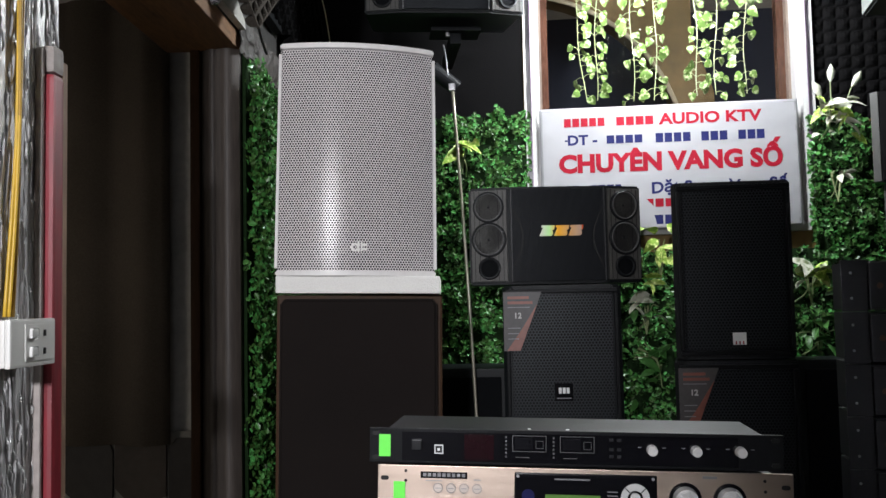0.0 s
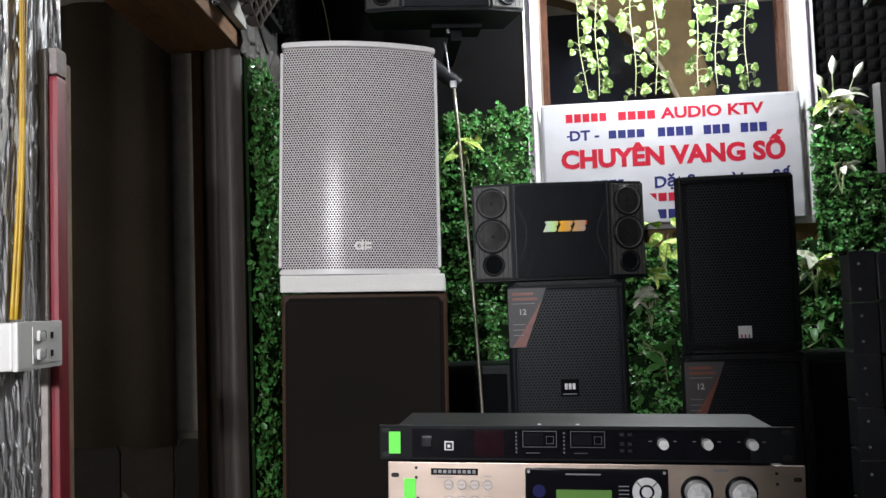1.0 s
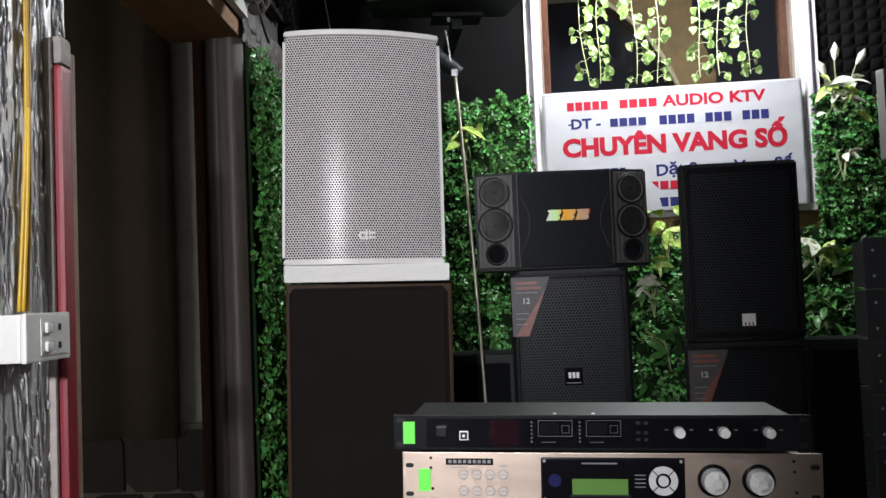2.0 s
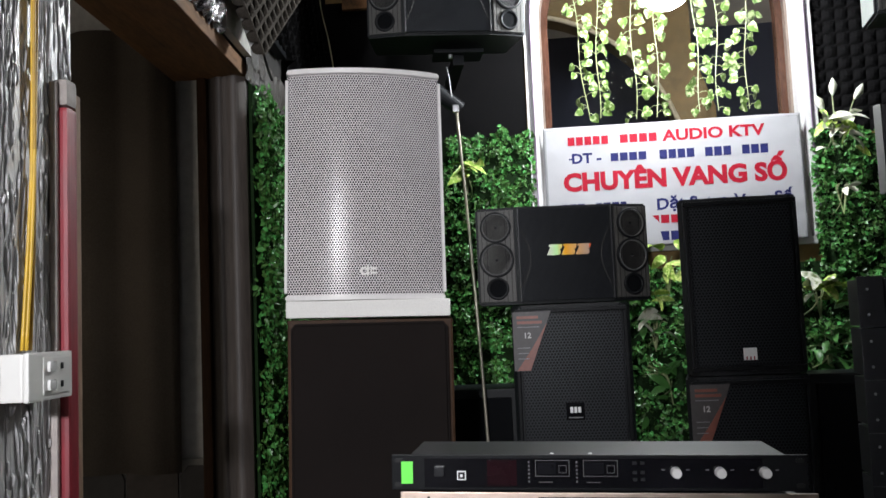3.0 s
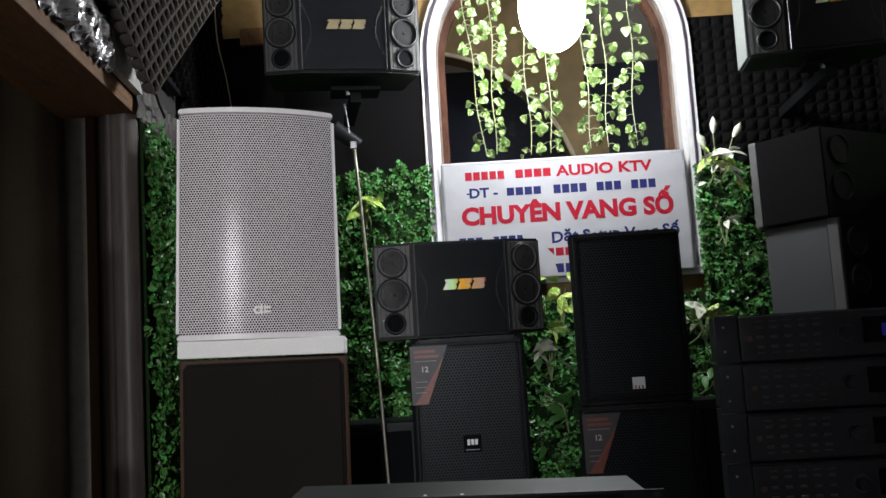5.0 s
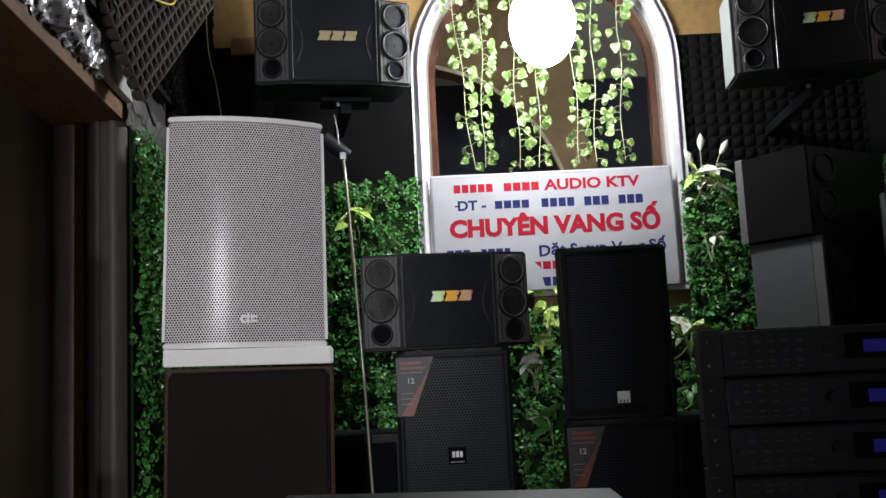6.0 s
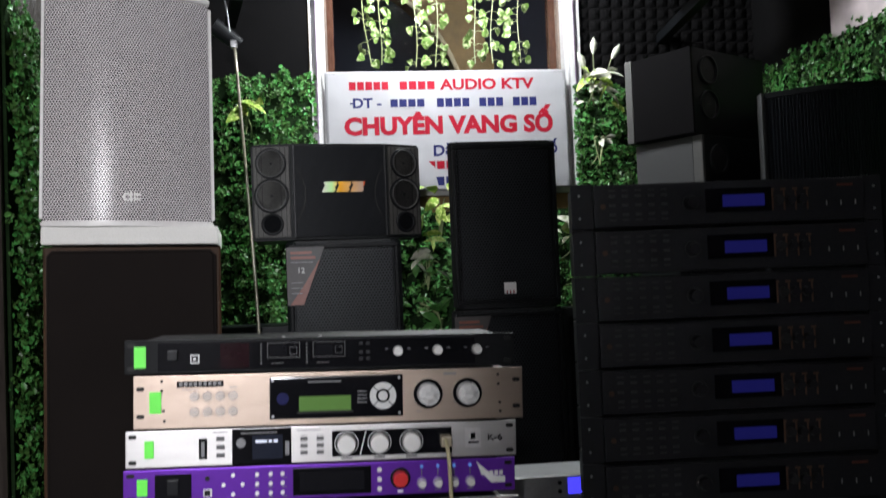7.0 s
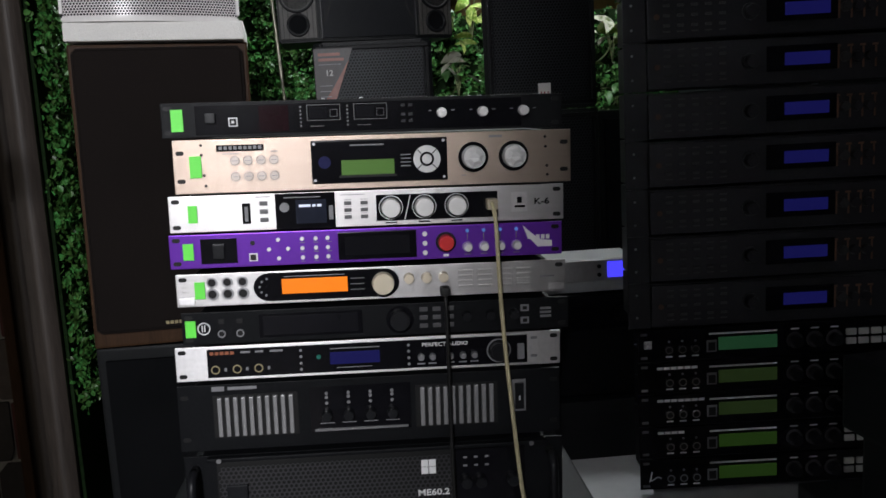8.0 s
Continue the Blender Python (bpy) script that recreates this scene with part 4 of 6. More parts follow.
def stage_speaker(place, w, h, name, label, paper=True, badge="bars", body_bevel=0.014):
    t = thing(name, pose(*place), label, "speaker", "black stage speakers")
    bm = bmesh.new()
    prism(bm, [(-w / 2, 0.022), (-w / 2 + 0.03, 0.0), (w / 2 - 0.03, 0.0), (w / 2, 0.022), (w / 2 - 0.06, 0.36), (-w / 2 + 0.06, 0.36)], 0, h)
    bmesh.ops.bevel(bm, geom=list(bm.edges), offset=0.006, segments=2, affect="EDGES")
    part("cabinet", bm, black_vinyl, t)
    px = 0.0102
    cols, rows = int((w - 0.05) / px), int((h - 0.05) / (px * 0.866))
    me = perforated(cols, rows, px, 0.0038, lambda x, z: -0.010)
    me.materials.append(grille_black)
    bare("grille", me, t, pose(0, 0, h / 2))
    part("backing", B(-w / 2 + 0.028, w / 2 - 0.028, -0.004, 0.002, 0.025, h - 0.025), black_cloth, t)
    bm = bmesh.new()
    for x0, x1, z0, z1 in ((-w / 2 + 0.012, w / 2 - 0.012, h - 0.026, h - 0.012), (-w / 2 + 0.012, w / 2 - 0.012, 0.012, 0.026), (-w / 2 + 0.012, -w / 2 + 0.024, 0.027, h - 0.027), (w / 2 - 0.024, w / 2 - 0.012, 0.027, h - 0.027)):
        box(bm, x0, x1, -0.014, 0.004, z0, z1, bevel=0.003)
    part("grille_frame", bm, dark_paint, t)
    return t


def corner_sheet(t, x, z, s):
    """A printed leaflet with a slanting side, in a corner of the grille."""
    bm = bmesh.new()
    slab(bm, [(x, z), (x + 0.108 * s, z), (x + 0.045 * s, z - 0.165 * s), (x, z - 0.165 * s)], -0.0165, -0.0155)
    part("leaflet", bm, label_grey, t, "grey and rust leaflet in the grille corner")
    bm = bmesh.new()
    slab(bm, [(x + 0.096 * s, z - 0.032 * s), (x + 0.0455 * s, z - 0.164 * s), (x + 0.008 * s, z - 0.164 * s), (x + 0.05 * s, z - 0.105 * s)], -0.0172, -0.0167)
    part("leaflet_band", bm, label_orange, t)
    for k, (w, hh, dz, mat) in enumerate(((0.06, 0.008, 0.012, label_orange), (0.07, 0.008, 0.026, label_orange), (0.062, 0.002, 0.042, ink_grey), (0.035, 0.002, 0.10, ink_grey), (0.03, 0.002, 0.115, ink_grey), (0.03, 0.002, 0.13, ink_grey))):
        part("print_line", B(x + 0.012 * s, x + (0.012 + w) * s, -0.0180, -0.0174, z - dz * s - hh * s, z - dz * s), mat, t)
    lettering("12", 0.022 * s, ink_pale, t, pose(x + 0.04 * s, -0.0185, z - 0.067 * s), "number", 0.0006)


jb = stage_speaker((0.19, 2.845, 0.775), 0.375, 0.612, "stage_speaker", "black stage speaker with leaflet under the karaoke speaker")
corner_sheet(jb, -0.182, 0.592, 1.12)
part("badge_plate", B(-0.028, 0.028, -0.019, -0.0145, 0.252, 0.305), panel_black, jb)
for k in range(3):
    part("badge", B(-0.016 + k * 0.012, -0.007 + k * 0.012, -0.0205, -0.0192, 0.274, 0.292, bevel=0.001), ink_white, jb)
part("badge", B(-0.022, 0.022, -0.0205, -0.0192, 0.258, 0.261), ink_grey, jb)
hs = stage_speaker((0.726, 2.855, 1.146), 0.366, 0.552, "stage_speaker", "black slim stage speaker with small white badge")
part("badge", B(-0.017, 0.023, -0.018, -0.0145, 0.045, 0.082, bevel=0.001), ink_white, hs, "small white and red badge")
for k in range(3):
    part("badge_bar", B(-0.010 + k * 0.011, -0.006 + k * 0.011, -0.0188, -0.0182, 0.046, 0.056), ink_red, hs)
j2 = stage_speaker((0.722, 2.845, 0.53), 0.375, 0.612, "stage_speaker", "black stage speaker with leaflet under the slim one")
corner_sheet(j2, -0.182, 0.592, 1.12)
for x, h in ((0.19, 0.772), (0.722, 0.527)):
    t = thing("subwoofer", pose(x, 2.84, 0), "black floor cabinet carrying a stage speaker", "speaker", "black floor cabinets")
    part("cabinet", B(-0.2, 0.2, 0.012, 0.40, 0, h, bevel=0.008), black_vinyl, t)
    part("grille", B(-0.18, 0.18, -0.002, 0.011, 0.03, h - 0.03, bevel=0.004), black_cloth, t)

# added black box: stands in for the shade low on the boxwood mat
t = thing("subwoofer", pose(-0.12, 3.16, 0), "low black cabinet added in place of the shade on the lower boxwood mat", "speaker", "black floor cabinets")
part("cabinet", B(-0.16, 0.12, 0.012, 0.28, 0, 1.105, bevel=0.008), black_vinyl, t)
part("grille", B(-0.14, 0.10, -0.002, 0.011, 0.03, 1.075, bevel=0.004), black_cloth, t)

# another added box, for the dark of the unlit hedge in this gap
t = thing("subwoofer", pose(1.10, 3.02, 0), "low black cabinet added to darken the gap between the stage speakers and the rack", "speaker", "black floor cabinets")
part("cabinet", B(-0.15, 0.15, 0.012, 0.19, 0, 1.13, bevel=0.008), black_vinyl, t)
part("grille", B(-0.13, 0.13, -0.002, 0.011, 0.03, 1.10, bevel=0.004), black_cloth, t)

# two speakers seen from their side, on a black cabinet
for z, h, side, edge, front_edge, lab in ((1.695, 0.29, box_dark, box_edge, False, "dark bookshelf speaker with pale back edge"), (1.393, 0.298, box_grey, box_edge, True, "grey bookshelf speaker with pale front edge")):
    t = thing("bookshelf_speaker", pose(1.355 + (0.02 if front_edge else -0.005), 2.76, z, 0, 0, 31), lab, "speaker", "bookshelf speakers")
    part("cabinet", B(0.006, 0.42, 0.004, 0.275, 0, h, bevel=0.005), black_vinyl, t)
    if front_edge:
        part("side_panel", B(-0.004, 0.006, 0.036, 0.275, 0.002, h - 0.002, bevel=0.003), side, t, "plain grey side panel")
        part("edge_strip", B(-0.006, 0.008, -0.004, 0.034, 0.001, h - 0.001, bevel=0.004), edge, t)
    else:
        part("side_panel", B(-0.004, 0.006, -0.002, 0.246, 0.002, h - 0.002, bevel=0.003), side, t, "dark cloth side panel")
        part("edge_strip", B(-0.006, 0.008, 0.248, 0.278, 0.001, h + 0.002, bevel=0.004), edge, t)
    for dz in (0.22, 0.10):
        driver(t, (0.09, 0.001, dz), 0.05)
t = thing("subwoofer", pose(1.6, 2.8, 0), "black floor cabinet behind the equipment rack", "speaker", "black floor cabinets")
part("cabinet", B(-0.3, 0.32, 0.012, 0.42, 0, 1.39, bevel=0.008), black_vinyl, t)
part("grille", B(-0.27, 0.29, -0.004, 0.011, 0.03, 1.36, bevel=0.004), black_cloth, t)

# big speaker with a bowed, ribbed front
t = thing("bowed_speaker", pose(1.80, 2.50, 1.27, 0, 0, -8), "big black speaker with bowed ribbed grille and grey edge", "speaker")
WB, HB = 0.56, 0.53
arc = [(x, 0.13 * (x / (WB / 2)) ** 2) for x in (WB * (k / 20 - 0.5) for k in range(21))]
bm = bmesh.new()
prism(bm, [(x, y + 0.015) for x, y in arc] + [(WB / 2 - 0.08, 0.42), (-WB / 2 + 0.08, 0.42)], 0, HB)
part("cabinet", bm, black_vinyl, t)
bm = bmesh.new()
for k in range(64):
    x = WB * ((k + 0.5) / 64 - 0.5) * 0.98
    box(bm, x - 0.0026, x + 0.0026, 0.13 * (x / (WB / 2)) ** 2 - 0.004, 0.13 * (x / (WB / 2)) ** 2 + 0.012, 0.02, HB - 0.02)
part("grille", bm, grille_black, t, "ribbed black grille")
for z in (0.0, HB - 0.018):
    bm = bmesh.new()
    prism(bm, [(x, y - 0.008) for x, y in arc] + [(x, y + 0.02) for x, y in reversed(arc)], z, z + 0.018)
    part("rim", bm, dark_paint, t)
part("side_edge", B(-WB / 2 - 0.005, -WB / 2 + 0.004, 0.115, 0.16, 0, HB, bevel=0.003), box_grey, t, "grey edge")
t = thing("subwoofer", pose(1.80, 2.52, 0, 0, 0, -8), "black floor cabinet under the bowed speaker", "speaker", "black floor cabinets")
part("cabinet", B(-0.28, 0.17, 0.1, 0.40, 0, 1.268, bevel=0.008), black_vinyl, t)

# thin pole with a small dark head
t = thing("thin_pole", pose(-0.11, 3.12, 0), "thin pale pole with a small black clamp lamp", "pole")
bm = bmesh.new()
tube(bm, smooth_path([(0.035, 0, 0.0), (0.004, 0, 0.93), (-0.018, 0, 1.45), (-0.055, 0, 2.09)], 5), 0.0055, 8)
part("pole", bm, pole_metal, t, smooth=True)
part("clamp", B(-0.068, -0.046, -0.012, 0.012, 2.09, 2.115, bevel=0.003), steel, t)
bm = bmesh.new()
disc(bm, (0, 0, 0), 0.03, 0.11, 20, 0.026, axis="X")
part("lamp_head", bm, black_plastic, t, "small black cylinder head", smooth=False, at=pose(-0.085, 0.02, 2.14, 0, 35, 20))
bm = bmesh.new()
tube(bm, smooth_path([(-0.07, 0, 2.14), (-0.075, 0, 2.2), (-0.085, 0.01, 2.26)], 4), 0.003, 6)
part("hook", bm, steel, t)


# ---- banner ----
ban = thing("banner", pose(0.636, WALL_Y - 0.055, 1.855), "white vinyl banner with red and navy lettering below the window", "banner")
bm = bmesh.new()
NX, NZ = 100, 50


def wave(x, z):
    """How far the hung sheet stands off its plane: soft wrinkles and sagging folds."""
    w = 0.0010 * math.sin(36 * x + 14 * z) * (0.6 - 1.2 * z) + 0.0005 * math.sin(70 * z - 16 * x)
    return w + 0.003 * noise.noise(Vector((5 * x + 9 * z, 3 * z, 2.0))) + 0.0010 * noise.noise(Vector((16 * x - 20 * z, 10 * z, 4.0)))


grid = [[bm.verts.new((0.497 * (2 * i / NX - 1), wave(0.497 * (2 * i / NX - 1), 0.245 * (2 * j / NZ - 1)), 0.245 * (2 * j / NZ - 1))) for i in range(NX + 1)] for j in range(NZ + 1)]
for j in range(NZ):
    for i in range(NX):
        bm.faces.new((grid[j][i], grid[j][i + 1], grid[j + 1][i + 1], grid[j + 1][i]))
sheet = part("sheet", bm, banner_mat, ban, smooth=True)
skin = sheet.modifiers.new("thickness", "SOLIDIFY")
skin.thickness, skin.offset = 0.001, 0.0
for x in (-0.487, 0.487):
    part("hem_line", B(x - 0.001, x + 0.001, -0.0014, -0.0008, -0.235, 0.235), ink_grey, ban)
part("hem_line", B(-0.487, 0.487, -0.0014, -0.0008, 0.234, 0.2355), ink_grey, ban)
TY = -0.0016


def bars(x0, x1, z, h, mat, n):
    """Plain bars in place of words."""
    w = (x1 - x0) / n
    for k in range(n):
        part("print_bar", B(x0 + k * w, x0 + (k + 0.82) * w, TY - 0.0004, TY, z - h / 2, z + h / 2), mat, ban)


bars(-0.40, -0.235, 0.186, 0.034, ink_red, 5)
bars(-0.195, -0.045, 0.186, 0.034, ink_red, 4)
lettering("AUDIO KTV", 0.060, ink_red, ban, pose(0.165, TY, 0.186), "lettering", 0.0022, 1.2, 0.0003)
lettering("DT -", 0.055, ink_navy, ban, pose(-0.33, TY, 0.114), "lettering", 0.0018, 1.1, 0.0003)
P_D = B(-0.3985, -0.379, TY - 0.0006, TY, 0.1115, 0.1175)
part("letter_stroke", P_D, ink_navy, ban)
bars(-0.235, -0.09, 0.114, 0.032, ink_navy, 4)
bars(-0.045, 0.095, 0.114, 0.036, ink_navy, 4)
bars(0.13, 0.235, 0.114, 0.036, ink_navy, 3)
bars(0.27, 0.375, 0.114, 0.036, ink_navy, 3)
lettering("CHUYÊN VANG SỐ", 0.096, ink_red, ban, pose(0.005, TY, 0.018), "lettering", 0.0048, 1.04, 0.0003)
lettering("Dặt Setup Vang Số", 0.062, ink_navy, ban, pose(0.19, TY, -0.083), "lettering", 0.0018, 1.08, 0.0003)
bars(-0.44, -0.14, -0.083, 0.036, ink_navy, 9)
bars(-0.40, 0.06, -0.142, 0.032, ink_red, 12)
bars(-0.30, 0.10, -0.208, 0.036, ink_navy, 10)


for ob in ban.children:
    if ob != sheet:
        back = ob.matrix_local.inverted()
        for v in ob.data.vertices:
            p = ob.matrix_local @ v.co
            v.co = back @ (p + Vector((0, wave(p.x, p.z), 0)))


# ---- stack of processors ----
STACK = pose(-0.0795, 1.088, 1.186, 0, 1.45, 0)
RU = 0.4826


def unit(top, h, shift, mat, label, depth=0.2, inset=0.022, ear_slots=True, body=dark_paint, name="audio_processor"):
    """A rack device: front plate with ears and slots, body behind. Local x runs along the front, z is up from its lower edge."""
    t = thing(name, STACK @ pose(shift, 0, -top - h), label, "processor", "processors in the stack")
    bm = bmesh.new()
    box(bm, 0, RU, 0, 0.004, 0.0006, h - 0.0006, bevel=0.0008)
    part("front_plate", bm, mat, t)
    part("body", B(inset, RU - inset, 0.0045, depth, 0.001, h - 0.0015, bevel=0.001), body, t)
    if ear_slots:
        zs = (0.007, h - 0.007) if h < 0.06 else (0.016, h - 0.016)
        for x in (0.0085, RU - 0.0085):
            for z in zs:
                bm = bmesh.new()
                slab(bm, [(x + 0.0028 * sx + 0.0022 * math.cos(a), z + 0.0026 * math.sin(a)) for sx, a in [(1, radians(q)) for q in (-90, -45, 0, 45, 90)] + [(-1, radians(q)) for q in (90, 135, 180, 225, 270)]], -0.0006, 0.0)
                part("ear_slot", bm, wire_black, t)
    return t


def P(t, name, mat, x0, x1, z0, z1, proud=0.0012, bevel=0.0, label="", y=0.0):
    return part(name, B(x0, x1, y - proud, y - 0.0001, z0, z1, bevel=bevel), mat, t, label)


def outline(t, x0, x1, z0, z1, w, mat, y):
    """A thin printed frame."""
    bm = bmesh.new()
    for a, b, c, d in ((x0, x1, z0, z0 + w), (x0, x1, z1 - w, z1), (x0, x0 + w, z0 + w, z1 - w), (x1 - w, x1, z0 + w, z1 - w)):
        box(bm, a, b, y - 0.0004, y - 0.0001, c, d)
    return part("printed_frame", bm, mat, t)


def knob(t, x, z, r, mat, tall=0.014, skirt=None, name="knob", seg=24, pointer=True):
    bm = bmesh.new()
    disc(bm, (x, -tall / 2 - 0.001, z), r, tall, seg, r2=r * 0.9)
    bmesh.ops.bevel(bm, geom=[e for e in bm.edges if all(q.co.y < -tall * 0.9 for q in e.verts)], offset=r * 0.12, segments=2, affect="EDGES")
    k = part(name, bm, mat, t)
    if skirt:
        bm = bmesh.new()
        ring(bm, (x, 0, z), r * 1.28, r * 0.98, -0.003, -0.0002, 24)
        part("skirt", bm, skirt, k)
    return k


def jack(t, x, z, r=0.006, mat=steel):
    bm = bmesh.new()
    ring(bm, (x, 0, z), r, r * 0.74, -0.0025, -0.0002, 18)
    j = part("jack", bm, mat, t)
    part("jack_hole", D((x, -0.0006, z), r * 0.73, 0.0008, 14), wire_black, j)


def green_tag(t, x, h, w=0.014, tall=0.024):
    part("price_tag", B(x, x + w, -0.0022, -0.0012, h / 2 - tall / 2, h / 2 + tall / 2), sticker, t, "bright green blank sticker")


# black wireless receiver on top
U = unit(0.0, 0.0425, -0.003, dark_paint, "black rack receiver with three white knobs", 0.125)
P(U, "window_panel", panel_black, 0.040, 0.432, 0.004, 0.038, 0.0015, label="glossy black panel")
green_tag(U, 0.012, 0.0425, 0.014, 0.026)
P(U, "power_switch", black_plastic, 0.052, 0.064, 0.017, 0.029, 0.005, 0.001, y=-0.0016)
P(U, "port_frame", ink_white, 0.0792, 0.0898, 0.0127, 0.0233, 0.001, y=-0.0016)
P(U, "port", wire_black, 0.0805, 0.0885, 0.014, 0.022, 0.001, y=-0.0028)
P(U, "port_tongue", ink_white, 0.083, 0.086, 0.0165, 0.0195, 0.001, y=-0.004)
# a maroon reflection in the glossy panel, painted on as a patch
P(U, "lens", maroon_reflection, 0.115, 0.150, 0.006, 0.036, 0.0006, y=-0.0016)
for x in (0.172, 0.228):
    for q in range(6):
        P(U, "meter_dot", line_grey, x - 0.0085, x - 0.0065, 0.010 + q * 0.0045, 0.0122 + q * 0.0045, 0.0004, y=-0.0016)
    outline(U, x, x + 0.040, 0.017, 0.036, 0.0007, line_grey, -0.0016)
    P(U, "display", screen_dark, x + 0.003, x + 0.024, 0.020, 0.033, 0.0006, y=-0.0016)
    outline(U, x + 0.0275, x + 0.0365, 0.021, 0.030, 0.0005, line_grey, -0.0016)
    P(U, "print_line", line_grey, x + 0.004, x + 0.020, 0.0100, 0.0108, 0.0003, y=-0.0016)
for x in (0.285, 0.294):
    for z in (0.012, 0.02, 0.031):
        P(U, "button", face_mark, x, x + 0.005, z, z + 0.0035, 0.0008, y=-0.0016)
for x in (0.334, 0.384, 0.434):
    knob(U, x, 0.0225, 0.0062, knob_white, 0.013)
    for d in (-0.016, 0.012):
        P(U, "dial_mark", ink_grey, x + d, x + d + 0.004, 0.0245, 0.0255, 0.0004, y=-0.0016)
for x, mat in ((0.19, ink_white), (0.235, ink_white)):
    part("top_speck", B(x, x + 0.004, 0.004, 0.007, 0.0425, 0.0433), mat, U)

# champagne processor
U = unit(0.0440, 0.0655, 0.0075, champagne, "champagne-coloured karaoke processor with green display", 0.2)
green_tag(U, 0.0195, 0.0655, 0.014, 0.026)
part("badge_strip", B(0.052, 0.108, -0.0014, -0.0001, 0.0505, 0.058), panel_black, U)
for k in range(9):
    P(U, "badge_bar", ink_grey, 0.055 + k * 0.0058, 0.0590 + k * 0.0058, 0.0525, 0.0565, 0.0006, y=-0.0015)
for r in range(2):
    for c in range(4):
        bm = bmesh.new()
        ring(bm, (0.073 + c * 0.0155, 0, 0.039 - r * 0.019), 0.0060, 0.0053, -0.0009, -0.0001, 18)
        part("button_ring", bm, ink_grey, U)
        part("button", D((0.073 + c * 0.0155, -0.0008, 0.039 - r * 0.019), 0.0047, 0.0016, 18), button_pearl, U)
P(U, "print_line", ink_grey, 0.058, 0.078, 0.0468, 0.0478, 0.0003)
part("display_panel", B(0.164, 0.329, -0.003, -0.0001, 0.008, 0.060, bevel=0.002), panel_black, U, "black display panel with screws")
P(U, "display", lcd_green, 0.200, 0.264, 0.0175, 0.0355, 0.0008, y=-0.0031, label="lit green display")
P(U, "display_rim", wire_black, 0.197, 0.267, 0.0145, 0.0172, 0.0006, y=-0.0031)
P(U, "print_line", ink_grey, 0.211, 0.252, 0.0525, 0.0542, 0.0004, y=-0.0031)
part("logo_glow", D((0.180, -0.0034, 0.0335), 0.0075, 0.0008, 20), material("deep_blue", (0.008, 0.009, 0.06), 0.5, spec=0.1), U)
for x in (0.168, 0.3245):
    for z in (0.012, 0.056):
        part("screw", D((x, -0.0036, z), 0.0018, 0.0012, 10), steel, U)
bm = bmesh.new()
ring(bm, (0.304, 0, 0.034), 0.0165, 0.0088, -0.0055, -0.003, 28)
part("wheel", bm, knob_silver, U, "chrome selector ring", smooth=False)
part("wheel_centre", D((0.304, -0.0045, 0.034), 0.0060, 0.004, 20), knob_silver, U)
for k in range(4):
    a = math.pi / 4 + k * math.pi / 2
    part("wheel_gap", B(-0.0006, 0.0006, -0.0062, -0.0056, 0.009, 0.0163), wire_black, U, at=pose(0.304, 0, 0.034, 0, math.degrees(a), 0))
for k in range(4):
    P(U, "print_line", ink_grey, 0.272, 0.284, 0.026 + k * 0.0045, 0.0272 + k * 0.0045, 0.0004, y=-0.0031)
for x in (0.361, 0.411):
    knob(U, x, 0.0345, 0.0145, knob_silver, 0.018, panel_black, seg=28)
    bm = bmesh.new()
    disc(bm, (0, -0.0205, 0), 0.0128, 0.0045, 6, r2=0.0058)
    part("knob_cap", bm, knob_silver, U, "faceted silver cap", at=pose(x, 0, 0.0345, 0, 14, 0))
    for k in range(12):
        part("dial_mark", B(-0.0004, 0.0004, -0.0004, -0.0001, 0.0192, 0.0204), ink_grey, U, at=pose(x, 0, 0.0345, 0, -150 + k * 27, 0))
P(U, "crest", ink_grey, 0.381, 0.397, 0.0575, 0.0605, 0.001)
for x, z in ((0.034, 0.0585), (0.034, 0.047), (0.036, 0.0225), (0.037, 0.010), (0.4505, 0.0565), (0.451, 0.0445), (0.4525, 0.021), (0.453, 0.010)):
    part("screw", D((x, -0.0008, z), 0.0018, 0.0014, 10), wire_black, U)

for r in range(2):
    for c in range(4):
        P(U, "print_line", ink_grey, 0.0695 + c * 0.0155, 0.0765 + c * 0.0155, 0.0386 - r * 0.019, 0.0394 - r * 0.019, 0.0002, y=-0.0017)
P(U, "print_line", ink_grey, 0.1155, 0.1245, 0.0485, 0.0500, 0.0003)
P(U, "print_line", ink_grey, 0.346, 0.352, 0.0120, 0.0130, 0.0003)

# silver and black processor with white knobs
U = unit(0.111, 0.0452, -0.002, silver, "silver rack processor with three white knobs and plugged cable", 0.19)
green_tag(U, 0.023, 0.0452, 0.011, 0.021)
P(U, "port_frame", panel_black, 0.0875, 0.0975, 0.009, 0.034, 0.0014)
P(U, "port", ink_grey, 0.0905, 0.0945, 0.012, 0.030, 0.001, y=-0.0015)
for k in range(3):
    P(U, "button", key_dark, 0.1085, 0.1185, 0.0105 + k * 0.010, 0.0160 + k * 0.010, 0.002, 0.0008)
P(U, "middle_panel", panel_black, 0.1275, 0.1995, 0.001, 0.0442, 0.0016, label="black display panel")
P(U, "display", material("screen_blue", (0.015, 0.018, 0.03), 0.15), 0.152, 0.189, 0.007, 0.036, 0.0006, y=-0.0017)
for x0, x1 in ((0.156, 0.170), (0.172, 0.176), (0.178, 0.183)):
    P(U, "display_text", lcd_white, x0, x1, 0.0272, 0.0302, 0.0004, y=-0.0024)
part("round_button", D((0.1385, -0.0028, 0.0275), 0.0058, 0.003, 18), ink_grey, U)
P(U, "print_line", ink_grey, 0.138, 0.182, 0.0385, 0.0398, 0.0004, y=-0.0017)
